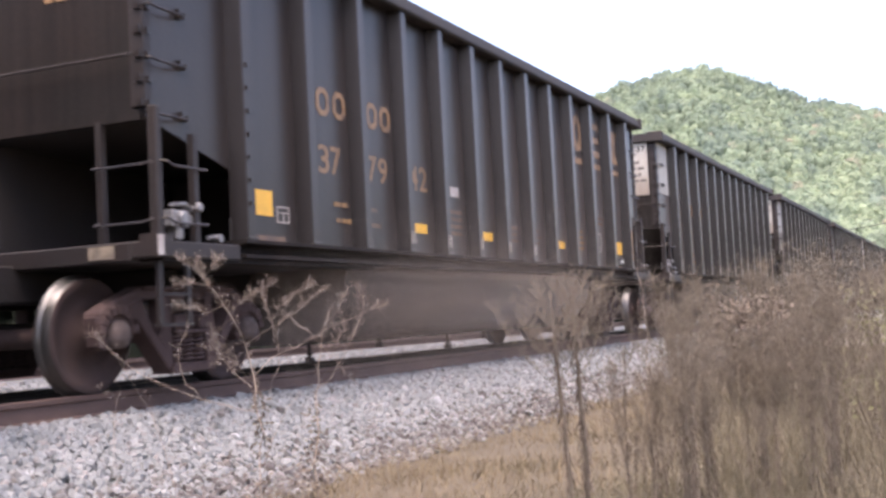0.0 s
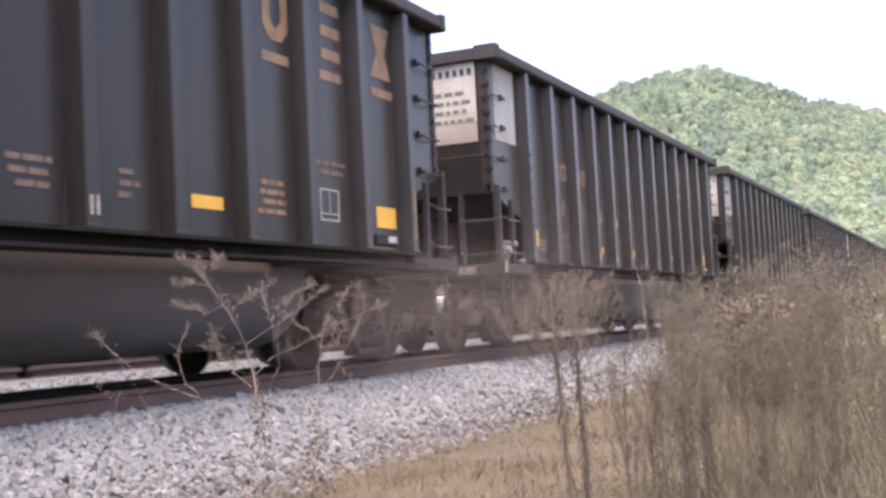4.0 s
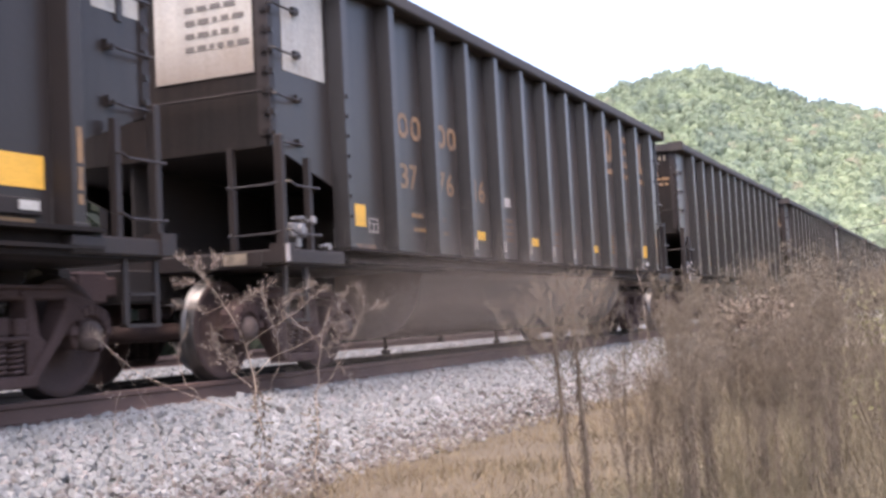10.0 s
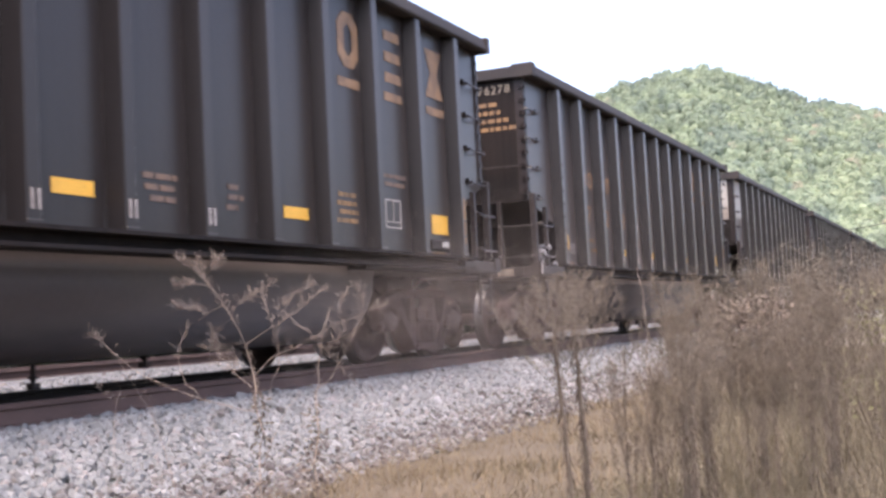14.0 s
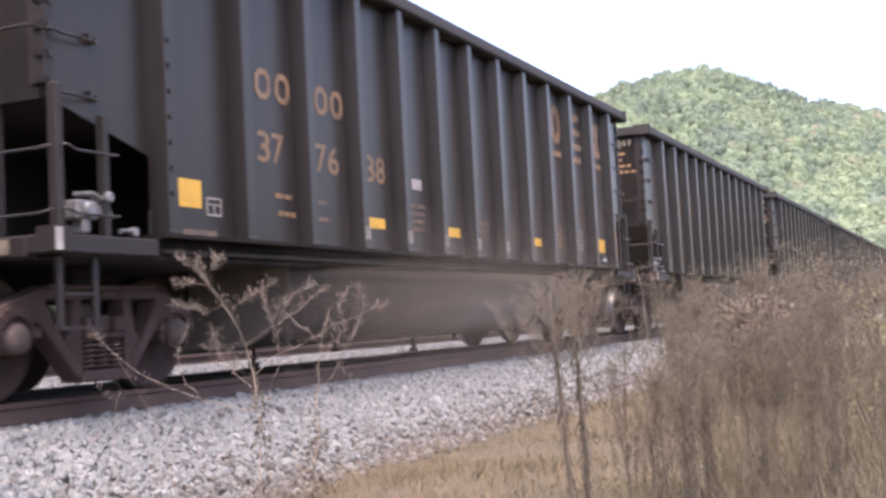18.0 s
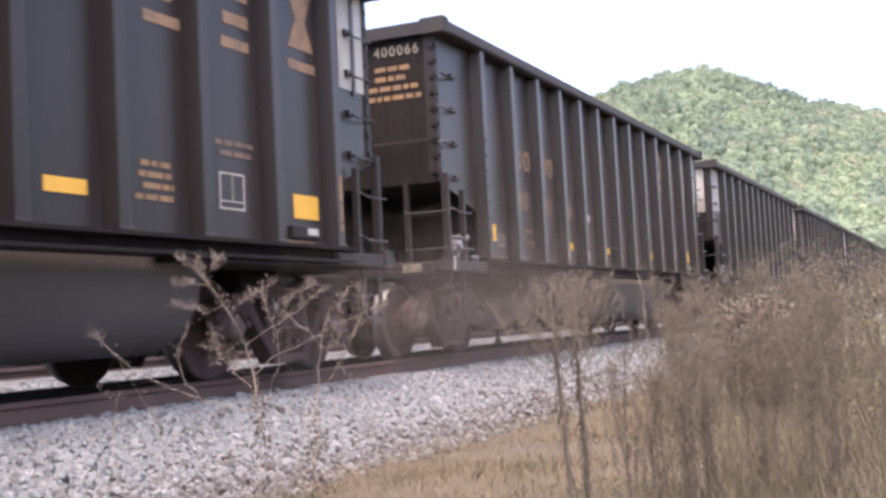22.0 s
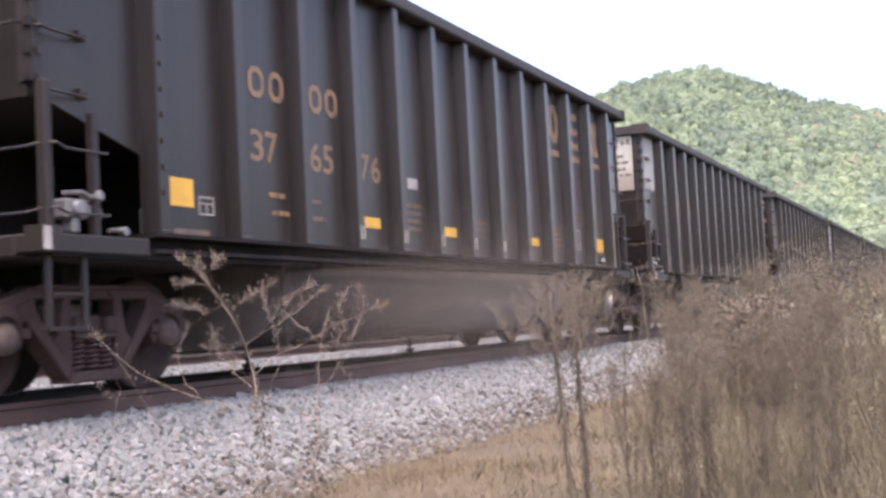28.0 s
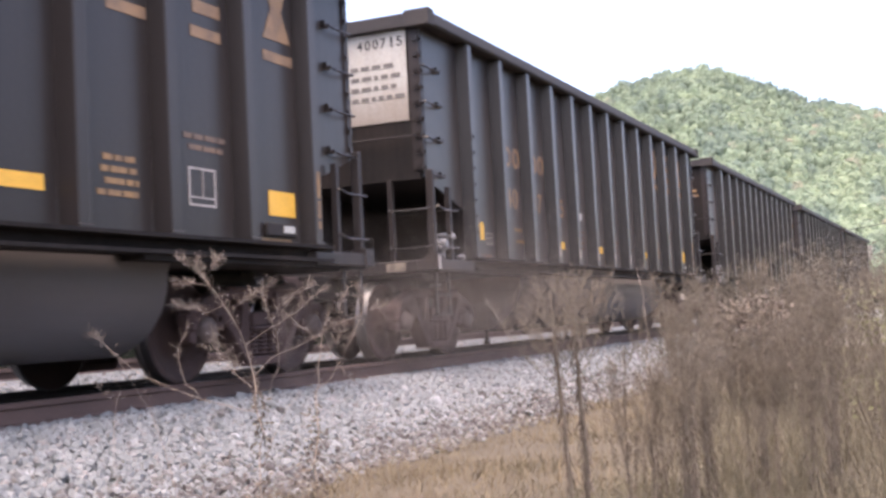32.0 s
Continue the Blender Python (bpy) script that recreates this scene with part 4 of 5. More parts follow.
def bed_height(x, y):
    """The ballast shoulder: level beside the rail, sloping to the grass."""
    edge = 4.735 - 0.25 * max(0.0, min(1.0, (x - 9) / 5)) + 0.12 * noise.noise((x * 0.8, 0, 7))
    if y > 5.77:
        return -0.195
    u = (y - edge) / (5.77 - edge)
    return -0.72 + 0.52 * max(0.0, min(1.0, u)) if y > edge - 0.6 else -0.72


def stone_mesh(name, places, size, rng, soil=None, clean="stone"):
    t = (1 + 5 ** 0.5) / 2
    ico = np.array([(0, a, b * t) for a in (-1, 1) for b in (-1, 1)] + [(a, b * t, 0) for a in (-1, 1) for b in (-1, 1)] + [(b * t, 0, a) for a in (-1, 1) for b in (-1, 1)]) / 1.9
    hull = []
    for i in range(12):
        for j in range(i + 1, 12):
            for k in range(j + 1, 12):
                if max(np.linalg.norm(ico[p] - ico[q]) for p, q in ((i, j), (j, k), (i, k))) < 1.1:
                    c = np.cross(ico[j] - ico[i], ico[k] - ico[i])
                    hull.append((i, j, k) if c @ ico[i] > 0 else (i, k, j))
    n = len(places)
    shape = ico[None] * rng.uniform(0.5, 1.35, (n, 12, 1)) * rng.uniform(0.55, 1.3, (n, 1, 3))
    q = rng.normal(size=(n, 4))
    q /= np.linalg.norm(q, axis=1)[:, None]
    w, x, y, z = q.T
    R = np.stack([1 - 2 * (y * y + z * z), 2 * (x * y - z * w), 2 * (x * z + y * w), 2 * (x * y + z * w), 1 - 2 * (x * x + z * z), 2 * (y * z - x * w), 2 * (x * z - y * w), 2 * (y * z + x * w), 1 - 2 * (x * x + y * y)], 1).reshape(n, 3, 3)
    v = np.einsum("nij,nkj->nki", R, shape * size[:, None, None]) + places[:, None]
    f = np.array(hull)[None] + (np.arange(n) * 12)[:, None, None]
    me = bpy.data.meshes.new(name)
    me.from_pydata(v.reshape(-1, 3).tolist(), [], f.reshape(-1, 3).tolist())
    me.materials.append(M[clean])
    me.materials.append(M["dirty_stone"])
    if soil is not None:
        me.polygons.foreach_set("material_index", np.repeat(soil.astype(np.int32), len(hull)))
    return me


def build_stones():
    rng = np.random.default_rng(4)
    for x0, x1, per, lo, hi in ((3.5, 12, 1050, 0.021, 0.041), (12, 24, 560, 0.024, 0.044), (24, 60, 150, 0.035, 0.06)):
        n = int((x1 - x0) * 1.95 * per)
        x = rng.uniform(x0, x1, n)
        y = rng.uniform(4.25, 6.27, n)
        keep = rng.random(n) < np.clip((y - 4.3) / 0.45, 0.06, 1)
        x, y = x[keep], y[keep]
        z = np.array([bed_height(a, b) for a, b in zip(x, y)]) + rng.uniform(0.0, 0.012, len(x))
        size = rng.uniform(lo, hi, len(x)) * (1 + 0.5 * (rng.random(len(x)) < 0.05))
        soil = rng.random(len(x)) < np.clip((5.25 - y) / 0.55, 0.03, 0.85)
        tagged(new("ballast", stone_mesh("ballast", np.stack([x, y, z], 1), size, rng, soil)), "pale grey crushed stone ballast with pinkish pieces", "ballast", kind="stuff")
    n = 9000
    x = rng.uniform(6, 46, n)
    y = rng.uniform(6.45, 15.5, n)
    tagged(new("ballast", stone_mesh("ballast", np.stack([x, y, np.interp(y, [7.9, 8.4, 9.2, 15.5], [-0.215, -0.215, -0.265, -0.29]) + rng.uniform(0, 0.025, n)], 1), rng.uniform(0.03, 0.055, n), rng, rng.random(n) < 0.08, "dim_stone")), "pale grey ballast between and beyond the rails", "ballast", kind="stuff")


def blades(name, places, lengths, widths, lean, mat, rng, label, bend=0.35):
    n = len(places)
    a = rng.uniform(0, 2 * math.pi, n)
    u = np.stack([np.cos(a), np.sin(a), np.zeros(n)], 1)
    b = rng.uniform(0, 2 * math.pi, n)
    out = np.stack([np.cos(b), np.sin(b), np.zeros(n)], 1) * (lean * rng.uniform(0.1, 1, n))[:, None]
    up = out + np.array([0, 0, 1.0])
    up /= np.linalg.norm(up, axis=1)[:, None]
    mid = places + up * (lengths * 0.55)[:, None]
    tip = places + up * lengths[:, None] + out * (lengths * bend)[:, None] - np.array([0, 0, 1]) * (lengths * bend * 0.5 * np.linalg.norm(out, axis=1))[:, None]
    w = widths[:, None]
    v = np.stack([places - u * w, places + u * w, mid + u * w * 0.7, mid - u * w * 0.7, tip], 1).reshape(-1, 3)
    i = (np.arange(n) * 5)[:, None]
    f = np.concatenate([i + [0, 1, 2], i + [0, 2, 3], i + [3, 2, 4]])
    me = bpy.data.meshes.new(name)
    me.from_pydata(v.tolist(), [], f.tolist())
    me.materials.append(mat)
    return tagged(new(name, me), label, "grass", kind="stuff")


def build_grass():
    rng = np.random.default_rng(9)
    n = 300000
    x = 1.4 + 28.8 * rng.random(n) ** 1.5
    y = rng.uniform(-3.4, 4.87, n)
    z = np.array([bed_height(a, b) for a, b in zip(x, y)]) - 0.01
    patch = np.array([noise.noise((a * 0.9, b * 0.9, 2)) for a, b in zip(x, y)])
    edge = np.clip((4.82 - y) / 0.5, 0, 1)
    rim = np.clip((x - 1.4) / 3.5, 0, 1) * np.clip((y + 3.4) / 2.4, 0, 1)
    keep = rng.random(n) < (0.62 + 0.5 * patch) * (0.08 + edge) * rim
    x, y, z, patch = x[keep], y[keep], z[keep], patch[keep]
    olive = rng.random(len(x)) < np.clip(0.5 + (2.15 - y + 0.03 * x) * 0.5 + 0.5 * patch, 0.03, 0.93)
    for pick, mat, label in ((~olive, "straw", "short dry straw-coloured grass"), (olive, "olive", "dull olive-brown dry grass")):
        m = int(pick.sum())
        blades("grass", np.stack([x, y, z], 1)[pick], rng.uniform(0.05, 0.16, m) * (1 + 0.6 * patch[pick]), rng.uniform(0.0008, 0.0018, m) * (1 + x[pick] / 12), np.full(m, 1.5), M[mat], rng, label)

    n = 90000
    x, y = rng.uniform(-6, 34, n), rng.uniform(-7, 4.6, n)
    fade = np.clip((x + 6) / 4, 0, 1) * np.clip((y + 7) / 4, 0, 1) * np.clip((34 - x) / 8, 0, 1)
    keep = (rng.random(n) < fade) & (rng.random(n) < np.clip(np.maximum((5.0 - x) / 3, (0.5 - y) / 2), 0.1, 1))
    x, y = x[keep], y[keep]
    z = np.array([bed_height(a, b) for a, b in zip(x, y)]) - 0.01
    m = len(x)
    blades("grass", np.stack([x, y, z], 1), rng.uniform(0.08, 0.2, m), rng.uniform(0.004, 0.008, m), np.full(m, 1.8), M["straw"], rng, "short dry straw-coloured grass")
    m = 6500
    d = 5 + 9 * rng.random(m)
    az = np.radians(rng.uniform(0.5, 12.2, m))
    x, y = d * np.cos(az), d * np.sin(az)
    z = np.array([bed_height(a, b) for a, b in zip(x, y)]) - 0.01
    blades("grass", np.stack([x, y, z], 1), rng.uniform(0.15, 0.42, m), rng.uniform(0.0015, 0.003, m), np.full(m, 0.7), M["hay"], rng, "taller dry brown grass among the weeds")


build_stones()
build_grass()


# ---- weeds ----
def twig_spray(bm, at, way, length, rnd, seeds=4, r=0.0022):
    """A fine twig with small dry tufts along it."""
    way = way.normalized()
    tip = at + way * length + Vector((rnd.uniform(-0.1, 0.1), rnd.uniform(-0.1, 0.1), rnd.uniform(-0.02, 0.12))) * length
    mid = (at + tip) / 2 + Vector((rnd.uniform(-1, 1), rnd.uniform(-1, 1), rnd.uniform(-1, 1))) * length * 0.06
    rod(bm, [at, mid, tip], r, 3, 0.5)
    for i in range(seeds):
        c = at.lerp(tip, rnd.uniform(0.3, 1.05))
        s = rnd.uniform(0.0025, 0.006)
        d = Vector((rnd.gauss(0, 1), rnd.gauss(0, 1), rnd.gauss(0.4, 1))).normalized()
        e = d.orthogonal().normalized() * s * 0.45
        g = d.cross(e)
        v = [bm.verts.new(p) for p in (c + d * s * 1.5, c + e, c + g, c - e * 0.8, c - d * s * 0.5)]
        for t in ((0, 1, 2), (0, 2, 3), (0, 3, 1), (4, 2, 1), (4, 3, 2), (4, 1, 3)):
            bm.faces.new([v[k] for k in t])


def plume_weed(height, seed, stem_r=0.009, plume=0.42, spread=0.17, leaves=60, twigs=70, sway=0.06):
    """A tall dry weed: one straight stalk, withered leaves on it and a feathery head."""
    rnd = random.Random(seed)
    weed = thing("tall_weed", "tall dry brown weed with a feathery seed head", "weed", "weeds beside the track")
    lean = Vector((rnd.uniform(-sway, sway), rnd.uniform(-sway, sway), 0))
    spine = [lean * (u * u) * height + Vector((0.012 * math.sin(5 * u + seed), 0.012 * math.cos(4 * u), u * height)) for u in (0, 0.2, 0.4, 0.6, 0.8, 1)]

    def on(u):
        k = min(4, int(u * 5))
        return spine[k].lerp(spine[k + 1], u * 5 - k)
    bm = bmesh.new()
    rod(bm, spine, stem_r, 6, 0.3)
    part("stalk", bm, M["stalk"], weed)
    bm = bmesh.new()
    for i in range(leaves):
        u = rnd.uniform(0.05, 0.85)
        c = on(u)
        a = rnd.uniform(0, 6.28)
        d = Vector((math.cos(a), math.sin(a), rnd.uniform(-1.6, 0.5))).normalized()
        l, w = rnd.uniform(0.02, 0.065), rnd.uniform(0.002, 0.005)
        e = d.cross(Vector((0, 0, 1))).normalized() * w
        m = c + d * l * 0.55 + Vector((0, 0, 0.012))
        v = [bm.verts.new(p) for p in (c, m + e, c + d * l - Vector((0, 0, 0.02)), m - e)]
        bm.faces.new(v)
    part("withered_leaves", bm, M["dark_leaf"], weed)
    bm = bmesh.new()
    for i in range(twigs // 13):
        u = 1 - plume * rnd.random()
        a = rnd.uniform(0, 6.28)
        way = Vector((math.cos(a) * spread * 2.2, math.sin(a) * spread * 2.2, 1)).normalized()
        length = ((1 - u) * height * 1.05 + 0.05) * rnd.uniform(0.7, 1.1)
        start = on(u)
        mid = start + way * length * 0.5 + Vector((math.cos(a), math.sin(a), 0)) * length * 0.08
        tip = start + way * length
        rod(bm, [start, mid, tip], 0.0015, 4, 0.4)
        for j in range(int(12 + length * 58)):
            q = rnd.uniform(0.25, 1.0)
            c = start.lerp(mid, q * 2) if q < 0.5 else mid.lerp(tip, q * 2 - 1)
            b = rnd.uniform(0, 6.28)
            twig_spray(bm, c, Vector((math.cos(b), math.sin(b), rnd.uniform(0.3, 2.0))), rnd.uniform(0.025, 0.08), rnd, 4, 0.0009)
    part("seed_head", bm, M["weed"], weed)
    return weed


def place_on(px, d):
    """A spot on the ground in the direction of a picture column, at a distance along the view."""
    az = radians(YAW) - math.atan((px - 784) / FOCAL)
    r = 1.036 * d / math.cos(az - radians(YAW))
    return r * math.cos(az), r * math.sin(az)


def build_weeds():
    rnd = random.Random(21)
    protos = [plume_weed(h, 30 + i, r, p, s, lv, tw, 0.06 if i > 1 else 0.01) for i, (h, r, p, s, lv, tw) in enumerate(((1.36, 0.015, 0.36, 0.3, 420, 350), (1.3, 0.015, 0.36, 0.3, 420, 340), (1.42, 0.0065, 0.6, 0.19, 170, 240), (1.2, 0.006, 0.65, 0.19, 170, 240), (1.5, 0.007, 0.55, 0.24, 160, 270), (1.25, 0.006, 0.65, 0.24, 150, 270)))]
    used = set()

    def put(i, px, d, scale=1.0, tilt=0.0):
        x, y = place_on(px, d)
        turn = Matrix.Rotation(radians(tilt), 4, Vector((math.cos(radians(YAW)), math.sin(radians(YAW)), 0)))
        m = Matrix.Translation((x, y, -0.73)) @ turn @ pose(0, 0, 0, 0, 0, rnd.uniform(0, 360)) @ Matrix.Diagonal((scale, scale, scale, 1))
        if i in used:
            copy_thing(protos[i], m)
        else:
            used.add(i)
            protos[i].matrix_basis = m
    # the stalks that stand clear
    for i, px, d, s, tilt in ((0, 1000, 4.95, 0.94, -4.0), (1, 1010, 5.2, 1.0, 1.0), (3, 1090, 5.5, 0.78, 0), (5, 1140, 5.9, 0.62, 0), (3, 1118, 6.4, 0.56, 0), (2, 1192, 6.0, 0.93, 0), (4, 1210, 5.7, 0.8, 0), (2, 1240, 6.6, 0.98, 0), (5, 1226, 7.0, 0.95, 0), (5, 1166, 7.4, 0.6, 0)):
        put(i, px, d, s, tilt)
    # shorter weeds that thin out towards the ballast
    for k in range(11):
        px = 1082 + 128 * rnd.random() ** 0.8
        put(rnd.choice((3, 5, 3, 2)), px, rnd.uniform(5.6, 8.5), rnd.uniform(0.42, 0.62) + 0.0012 * (px - 1082), rnd.uniform(-3, 3))
    # the thicket
    clumps = ((1204, 5.9, 13, 0.92), (1228, 6.3, 10, 0.98), (1322, 6.1, 8, 0.94), (1345, 6.6, 10, 0.97), (1412, 6.4, 9, 0.9), (1440, 6.2, 12, 0.95), (1458, 6.9, 8, 0.98), (1516, 7.4, 16, 0.9), (1562, 6.4, 12, 0.95))
    for k in range(34):
        px, d, wide, tall = clumps[k % len(clumps)]
        put(rnd.randrange(2, 6), px + rnd.gauss(0, wide), d + rnd.gauss(0, 0.3), tall + rnd.uniform(-0.12, 0.06))
    # taller and thinner growth behind it
    for k in range(32):
        d = 9.5 + 11 * rnd.random()
        px = 1225 + 420 * rnd.random() ** 0.85
        if d < 12.5 and (1262 < px < 1304 or 1352 < px < 1396):
            continue
        put(rnd.randrange(2, 6), px, d, 0.9 + 0.02 * (d - 5) + (0.14 if px > 1300 else 0) + rnd.uniform(-0.12, 0.1))


def build_haze_veil():
    """A veil of hair-thin strands close by, added to imitate haze."""
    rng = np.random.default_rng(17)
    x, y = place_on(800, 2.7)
    clump = thing("airy_grass", "added veil of hair-fine brown strands that imitates haze", "grass", "weeds beside the track", at=pose(x, y, -0.73, 0, 0, YAW - 90))
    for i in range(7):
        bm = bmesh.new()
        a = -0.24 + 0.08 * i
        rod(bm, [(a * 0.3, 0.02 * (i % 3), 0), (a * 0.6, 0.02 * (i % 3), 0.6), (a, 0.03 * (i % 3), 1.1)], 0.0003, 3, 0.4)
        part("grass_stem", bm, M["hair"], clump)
    # Strands too fine to see singly; together they lighten like haze
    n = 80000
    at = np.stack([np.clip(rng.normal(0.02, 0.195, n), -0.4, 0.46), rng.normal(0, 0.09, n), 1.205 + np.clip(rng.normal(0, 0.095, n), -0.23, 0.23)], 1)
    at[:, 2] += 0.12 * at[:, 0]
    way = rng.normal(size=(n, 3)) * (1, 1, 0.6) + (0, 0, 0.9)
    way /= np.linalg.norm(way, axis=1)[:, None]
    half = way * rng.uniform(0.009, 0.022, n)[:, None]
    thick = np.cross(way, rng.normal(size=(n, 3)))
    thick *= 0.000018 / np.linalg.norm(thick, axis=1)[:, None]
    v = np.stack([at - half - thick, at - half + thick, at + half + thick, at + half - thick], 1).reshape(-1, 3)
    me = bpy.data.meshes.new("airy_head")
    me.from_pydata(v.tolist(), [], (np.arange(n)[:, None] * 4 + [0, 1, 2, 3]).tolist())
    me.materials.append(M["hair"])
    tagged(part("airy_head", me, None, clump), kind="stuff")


def bramble(x, y, r, h, seed, mat, label, n=260, leaf=(0.015, 0.04)):
    """A low tangle of arching canes with withered leaves."""
    rnd = random.Random(seed)
    bush = thing("bush", label, "bush", "bushes in the weeds", at=pose(x, y, -0.73))
    bm = bmesh.new()
    spots = []
    for i in range(26):
        a = rnd.uniform(0, 6.28)
        q = r * rnd.uniform(0.3, 1.1)
        top = Vector((math.cos(a) * q * 0.6, math.sin(a) * q * 0.6, h * rnd.uniform(0.6, 1.05)))
        end = Vector((math.cos(a) * q, math.sin(a) * q, h * rnd.uniform(0.3, 0.9)))
        start = Vector((math.cos(a) * 0.1 * r, math.sin(a) * 0.1 * r, 0))
        pts = [start, start.lerp(top, 0.5) + Vector((0, 0, 0.1 * h)), top, end]
        rod(bm, pts, 0.006, 4, 0.4)
        spots += [pts[1].lerp(top, rnd.random()) for k in range(4)] + [top.lerp(end, rnd.random()) for k in range(5)]
    tagged(part("cane_tangle", bm, M["stalk"], bush), kind="stuff")
    bm = bmesh.new()
    for i in range(n):
        c = rnd.choice(spots)
        c = c + Vector((rnd.gauss(0, 0.07 + 0.08 * (r > 0.8)), rnd.gauss(0, 0.07 + 0.08 * (r > 0.8)), rnd.gauss(0, 0.07 + 0.05 * (r > 0.8))))
        d = Vector((rnd.gauss(0, 1), rnd.gauss(0, 1), rnd.gauss(-0.3, 0.8))).normalized()
        e = d.orthogonal().normalized()
        s = rnd.uniform(*leaf)
        v = [bm.verts.new(p) for p in (c - d * s, c + e * s * 0.5, c + d * s, c - e * s * 0.5 + Vector((0, 0, 0.2 * s)))]
        bm.faces.new(v)
    part("leaves", bm, mat, bush)


def budded_twig(bm, at, way, length, rnd, buds):
    """A thin crooked twig with small dry buds along its outer half."""
    way = way.normalized()
    mid = at + way * length * 0.5 + Vector((rnd.gauss(0, 1), rnd.gauss(0, 1), rnd.gauss(0.3, 1))) * length * 0.1
    tip = at + way * length + Vector((rnd.gauss(0, 0.1), 0, rnd.uniform(0, 0.25))) * length
    rod(bm, [at, mid, tip], 0.0012, 3, 0.6)
    for i in range(buds):
        c = mid.lerp(tip, rnd.random()) if i else tip
        s = rnd.uniform(0.003, 0.0068)
        d = Vector((rnd.gauss(0, 1), rnd.gauss(0, 1), rnd.gauss(0.5, 1))).normalized()
        e = d.orthogonal().normalized() * s * 0.55
        g = d.cross(e)
        v = [bm.verts.new(p) for p in (c + d * s * 1.3, c + e, c + g, c - e, c - g, c - d * s * 0.7)]
        for k in range(4):
            bm.faces.new((v[0], v[1 + k], v[1 + (k + 1) % 4]))
            bm.faces.new((v[5], v[1 + (k + 1) % 4], v[1 + k]))


def build_branching_weed():
    """The bare, branching dry weed at the foot of the ballast."""
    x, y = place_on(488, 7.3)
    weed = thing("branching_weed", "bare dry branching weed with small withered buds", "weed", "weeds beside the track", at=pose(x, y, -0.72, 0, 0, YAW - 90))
    rnd = random.Random(3)
    # stems as (side, height) runs in metres, traced to fit the camera's view; thickness, buds
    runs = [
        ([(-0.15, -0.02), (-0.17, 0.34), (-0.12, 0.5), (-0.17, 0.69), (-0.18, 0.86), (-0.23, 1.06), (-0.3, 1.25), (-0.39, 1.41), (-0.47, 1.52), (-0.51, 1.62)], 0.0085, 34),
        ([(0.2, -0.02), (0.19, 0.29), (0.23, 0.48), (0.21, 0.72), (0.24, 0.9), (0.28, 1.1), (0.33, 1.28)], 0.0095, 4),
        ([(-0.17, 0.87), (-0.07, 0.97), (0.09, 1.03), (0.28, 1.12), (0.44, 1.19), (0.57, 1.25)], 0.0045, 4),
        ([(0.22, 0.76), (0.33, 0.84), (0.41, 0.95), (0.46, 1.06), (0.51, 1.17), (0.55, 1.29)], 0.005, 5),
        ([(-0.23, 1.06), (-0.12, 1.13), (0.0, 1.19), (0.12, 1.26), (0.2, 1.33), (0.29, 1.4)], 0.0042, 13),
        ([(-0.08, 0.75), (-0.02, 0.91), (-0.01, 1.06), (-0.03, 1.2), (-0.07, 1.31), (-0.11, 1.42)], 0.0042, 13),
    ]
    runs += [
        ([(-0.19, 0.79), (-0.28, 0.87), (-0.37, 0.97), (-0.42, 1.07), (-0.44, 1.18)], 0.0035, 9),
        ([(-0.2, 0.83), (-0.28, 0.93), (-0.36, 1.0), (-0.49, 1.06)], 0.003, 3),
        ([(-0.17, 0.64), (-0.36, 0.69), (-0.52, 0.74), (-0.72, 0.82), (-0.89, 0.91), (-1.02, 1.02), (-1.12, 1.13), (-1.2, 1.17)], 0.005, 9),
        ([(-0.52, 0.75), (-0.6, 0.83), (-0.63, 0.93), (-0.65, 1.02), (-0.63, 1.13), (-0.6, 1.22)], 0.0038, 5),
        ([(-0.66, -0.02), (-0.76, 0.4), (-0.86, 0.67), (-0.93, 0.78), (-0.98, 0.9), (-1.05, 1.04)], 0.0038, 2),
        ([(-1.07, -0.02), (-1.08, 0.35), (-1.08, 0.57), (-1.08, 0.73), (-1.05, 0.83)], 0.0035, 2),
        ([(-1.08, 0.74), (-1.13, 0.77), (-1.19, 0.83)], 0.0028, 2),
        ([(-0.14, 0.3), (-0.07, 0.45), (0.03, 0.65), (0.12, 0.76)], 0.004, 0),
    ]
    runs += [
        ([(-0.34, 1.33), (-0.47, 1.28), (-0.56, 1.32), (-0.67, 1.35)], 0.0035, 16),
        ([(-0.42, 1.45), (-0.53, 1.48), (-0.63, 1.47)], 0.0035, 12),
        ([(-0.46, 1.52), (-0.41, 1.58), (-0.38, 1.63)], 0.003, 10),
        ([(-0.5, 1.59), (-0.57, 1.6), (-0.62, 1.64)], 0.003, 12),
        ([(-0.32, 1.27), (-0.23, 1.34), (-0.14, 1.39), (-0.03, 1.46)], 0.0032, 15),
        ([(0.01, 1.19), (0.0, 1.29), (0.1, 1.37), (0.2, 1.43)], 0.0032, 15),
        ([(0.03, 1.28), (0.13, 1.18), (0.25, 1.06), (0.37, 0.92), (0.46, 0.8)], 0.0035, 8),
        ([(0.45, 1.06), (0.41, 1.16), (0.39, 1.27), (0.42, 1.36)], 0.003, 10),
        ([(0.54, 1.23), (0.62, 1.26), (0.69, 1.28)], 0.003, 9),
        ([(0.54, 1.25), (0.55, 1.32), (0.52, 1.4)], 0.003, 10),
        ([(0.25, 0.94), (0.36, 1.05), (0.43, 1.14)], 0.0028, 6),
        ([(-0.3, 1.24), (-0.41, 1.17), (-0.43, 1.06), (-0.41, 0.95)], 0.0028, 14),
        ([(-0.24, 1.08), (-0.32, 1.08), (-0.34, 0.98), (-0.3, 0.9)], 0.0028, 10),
    ]
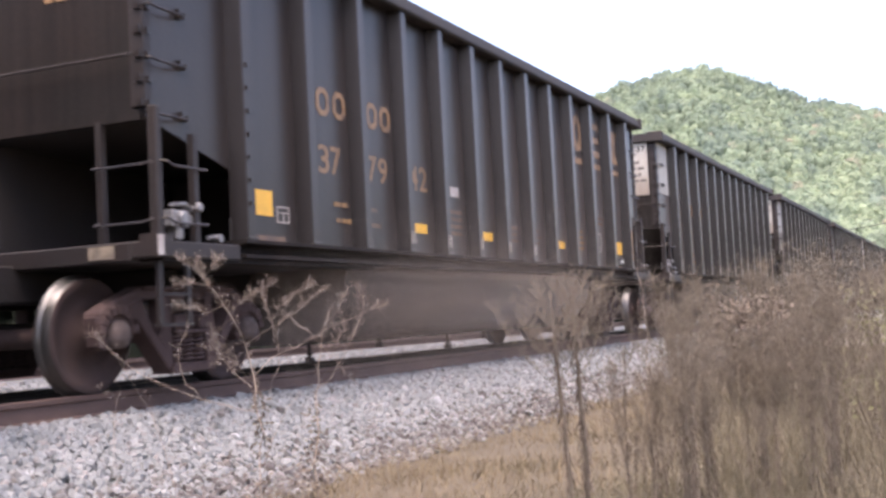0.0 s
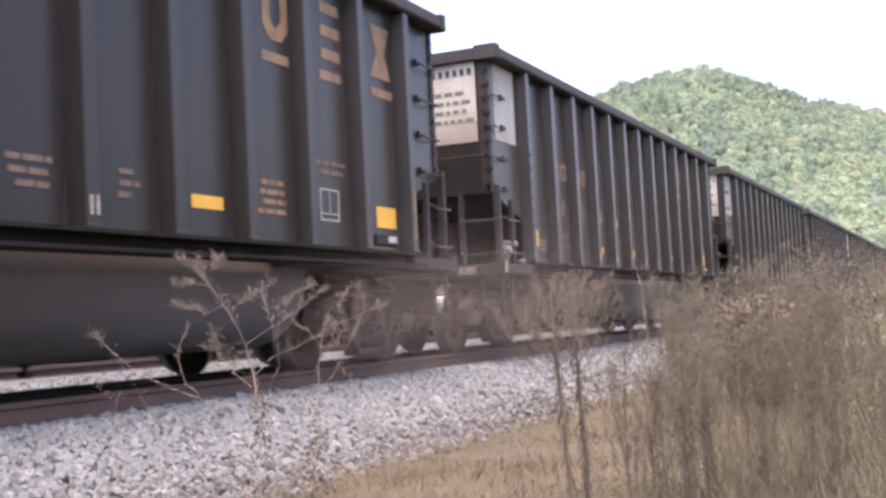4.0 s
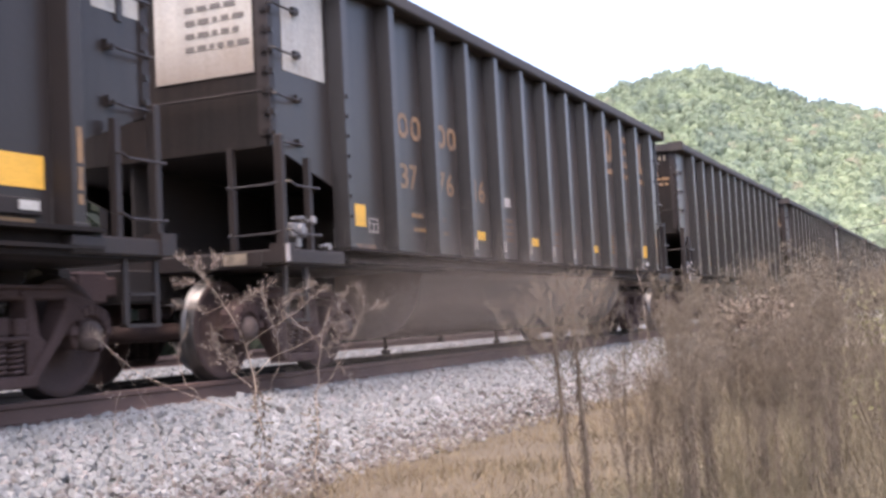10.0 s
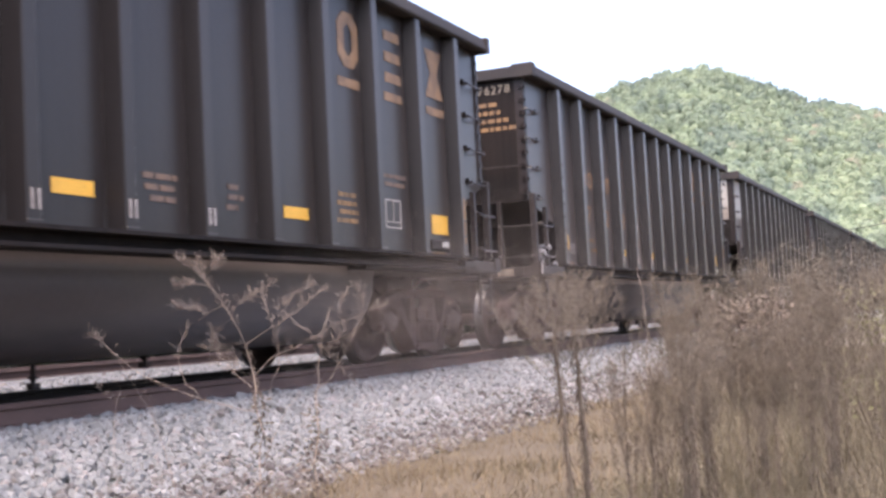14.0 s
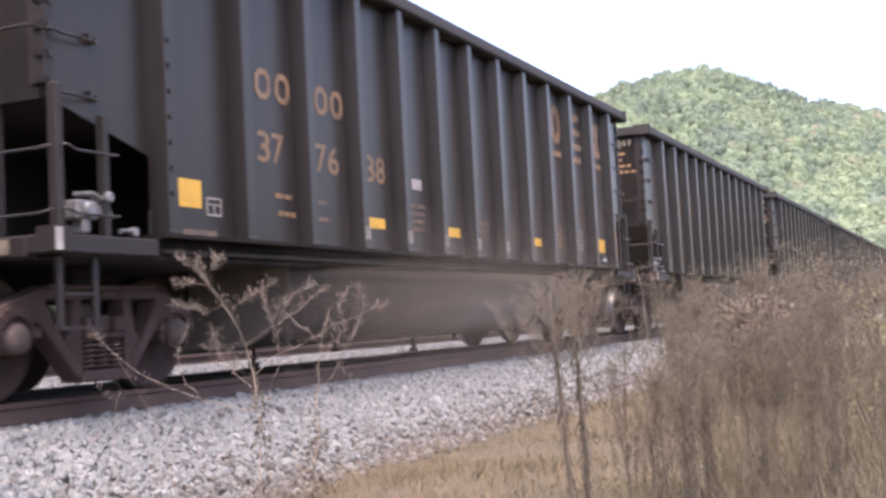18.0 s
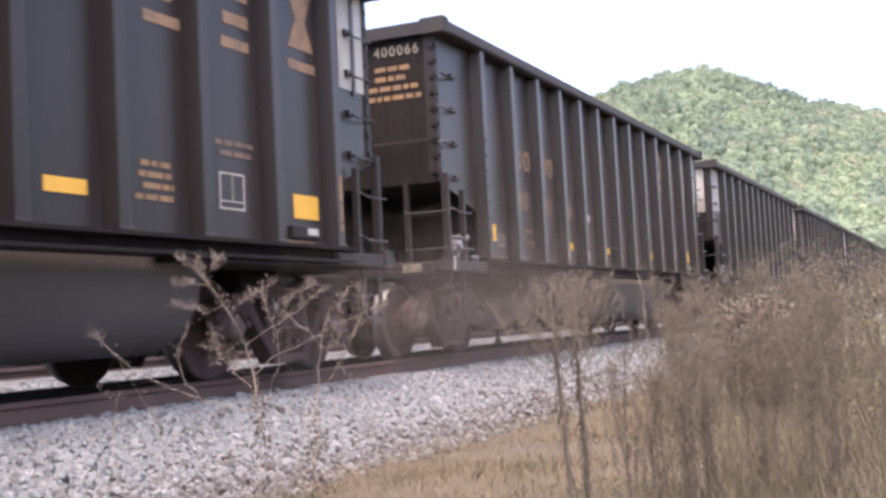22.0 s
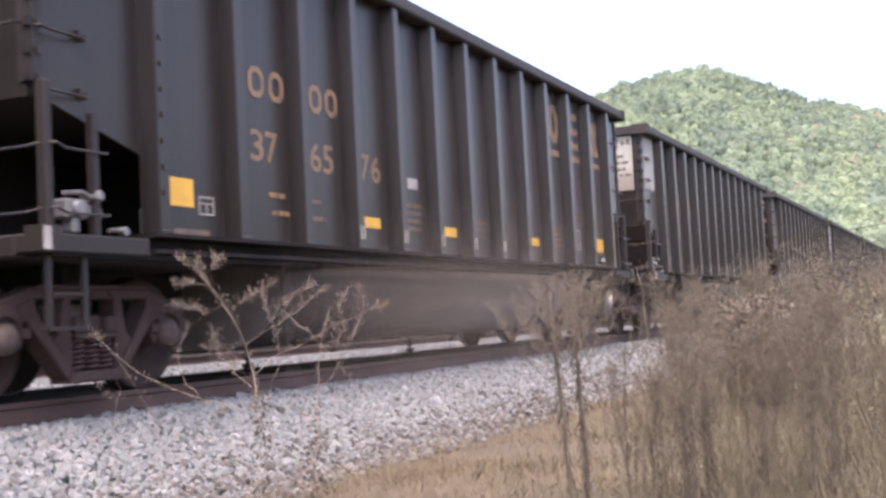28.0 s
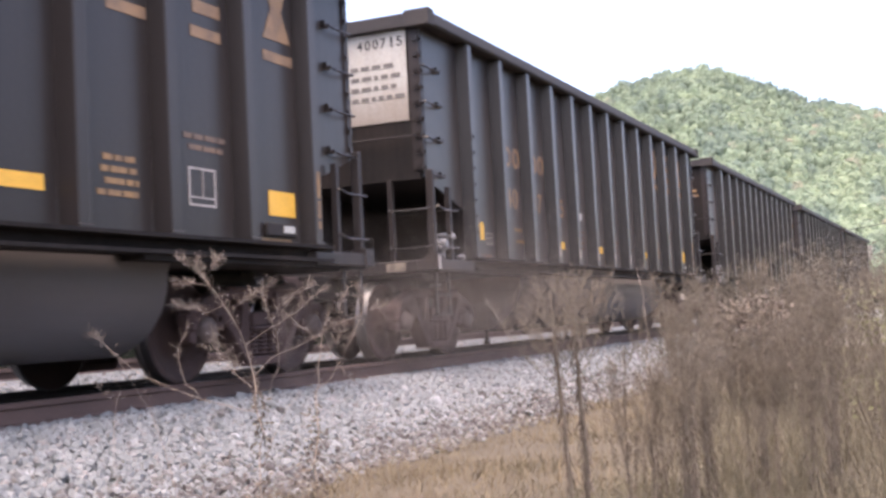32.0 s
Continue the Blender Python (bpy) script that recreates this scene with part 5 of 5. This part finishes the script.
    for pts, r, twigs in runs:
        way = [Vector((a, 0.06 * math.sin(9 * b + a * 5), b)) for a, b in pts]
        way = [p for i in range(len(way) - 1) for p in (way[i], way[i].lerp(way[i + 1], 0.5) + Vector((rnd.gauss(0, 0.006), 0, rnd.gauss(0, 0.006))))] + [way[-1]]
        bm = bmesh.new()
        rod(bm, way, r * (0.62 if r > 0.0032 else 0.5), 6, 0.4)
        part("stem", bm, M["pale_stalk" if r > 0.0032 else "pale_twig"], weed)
        if not twigs:
            continue
        bm = bmesh.new()
        for i in range(int(twigs * 4.6)):
            u = (1 - 0.72 * rnd.random() ** 1.3) * (len(way) - 1.001)
            k = int(u)
            c = way[k].lerp(way[k + 1], u - k)
            d = (way[k + 1] - way[k]).normalized() * 0.6 + Vector((rnd.uniform(-1, 1), rnd.uniform(-0.8, 0.8), rnd.uniform(-0.5, 1.0)))
            budded_twig(bm, c, d, rnd.uniform(0.015, 0.075), rnd, rnd.randint(3, 6))
        tagged(part("side_twig", bm, M["bud"], weed), kind="stuff")
    # withered leaves hanging on the two main stems and the tangle at the foot
    bm = bmesh.new()
    clumps = [(rnd.choice((-0.15, -0.13, 0.2, 0.22)), rnd.uniform(0, 0.78)) for i in range(34)] + [(rnd.uniform(-0.12, 0.2), rnd.uniform(0.0, 0.3)) for i in range(8)]
    for i in range(360):
        cx, cz = rnd.choice(clumps)
        c = Vector((cx + rnd.gauss(0, 0.03), rnd.gauss(0, 0.03), cz + rnd.gauss(0, 0.03)))
        d = Vector((rnd.gauss(0, 1), rnd.gauss(0, 1), rnd.gauss(-0.6, 0.6))).normalized()
        e = d.orthogonal().normalized()
        s = rnd.uniform(0.012, 0.03)
        bm.faces.new([bm.verts.new(p) for p in (c, c + d * s + e * s * 0.45, c + d * s * 1.9, c + d * s - e * s * 0.4)])
    part("withered_leaves", bm, M["dark_leaf"], weed)


def build_dead_vine():
    """A thin pale dead vine that twists up between the weeds."""
    x, y = place_on(1132, 6.4)
    vine = thing("dead_vine", "thin pale twisted dead vine standing among weeds", "weed", "weeds beside the track", at=pose(x, y, -0.73, 0, 0, YAW - 90))
    rnd = random.Random(12)
    bm = bmesh.new()
    rod(bm, [(0.012 * math.sin(11 * u) + 0.008 * math.sin(37 * u) + rnd.gauss(0, 0.003), 0.01 * math.cos(19 * u), 1.42 * u) for u in (k / 34 for k in range(35))], 0.0032, 5, 0.55)
    part("stem", bm, M["pale_stalk"], vine)
    bm = bmesh.new()
    for i in range(46):
        c = Vector((0, 0, rnd.uniform(0.3, 1.42)))
        budded_twig(bm, c, Vector((rnd.uniform(-1, 1), rnd.uniform(-1, 1), rnd.uniform(-0.3, 0.8))), rnd.uniform(0.015, 0.05), rnd, 2)
    tagged(part("side_twig", bm, M["pale_twig"], vine), kind="stuff")


build_branching_weed()
build_dead_vine()
build_haze_veil()
build_weeds()
for px, d, r, h, seed, mt, lb in ((1372, 11.6, 0.4, 1.2, 1, "dark_leaf", "dark withered bramble among the weeds"), (1288, 12.2, 0.42, 1.25, 2, "dark_leaf", "dark withered bramble among the weeds"), (1560, 13, 0.9, 1.3, 3, "green_leaf", "dull green bush among dry weeds"), (1475, 17, 1.4, 2.0, 4, "bush_leaf", "dull brown twiggy bush beside the track"), (1375, 19, 1.3, 2.05, 5, "bush_leaf", "dull brown twiggy bush beside the track"), (1300, 19, 0.9, 1.7, 8, "bush_leaf", "dull brown twiggy bush beside the track"), (1560, 18, 1.3, 1.9, 9, "bush_leaf", "dull brown twiggy bush beside the track"), (1640, 15, 1.2, 1.6, 6, "green_leaf", "dull green bush among dry weeds"), (1540, 9, 0.6, 0.7, 7, "green_leaf", "dull green bush among dry weeds")):
    bramble(*place_on(px, d), r, h, seed, M[mt], lb, 4000 if mt == "bush_leaf" else 1500 if mt == "dark_leaf" else 500 if d > 12 else 300, (0.012, 0.026) if mt == "bush_leaf" else (0.015, 0.04))


# ---- overhead cable ----
bm = bmesh.new()
rod(bm, [(150, -20 + 5.0 * i, 12.9 - 0.575 * i + 0.01 * (i - 6) ** 2) for i in range(13)], 0.05, 4)
tagged(new("overhead_cable", mesh_of("overhead_cable", bm, M["ink"])), "thin dark overhead cable across the valley", "cable", kind="structure")


def motions():
    axles = {}
    for ob in scene.objects:
        if ob.name.startswith("wheelset"):
            axles.setdefault(ob.parent.parent, []).append(ob)
    for k, car in TRAIN.items():
        walk(car, [(t, pose(train_at(t, k), TRACK_Y, 0)) for t, extra in RUN_FIT])
        # the wheels roll while their car passes the camera
        near = [t / FPS for t in range(0, 32 * FPS + 1) if -12 < train_at(t / FPS, k) < 30]
        if not near:
            continue
        for axle in axles.get(car, ()):
            at = axle.matrix_basis.translation.copy()
            x0 = train_at(near[0], k)
            rows = [(t, pose(*at, 0, math.degrees((train_at(t, k) - x0) / 0.457), 0)) for t in near]
            if near[0] > 0:
                rows.insert(0, (0.0, rows[0][1]))
            if near[-1] < 32:
                rows.append((32.0, rows[-1][1]))
            walk(axle, rows)


motions()
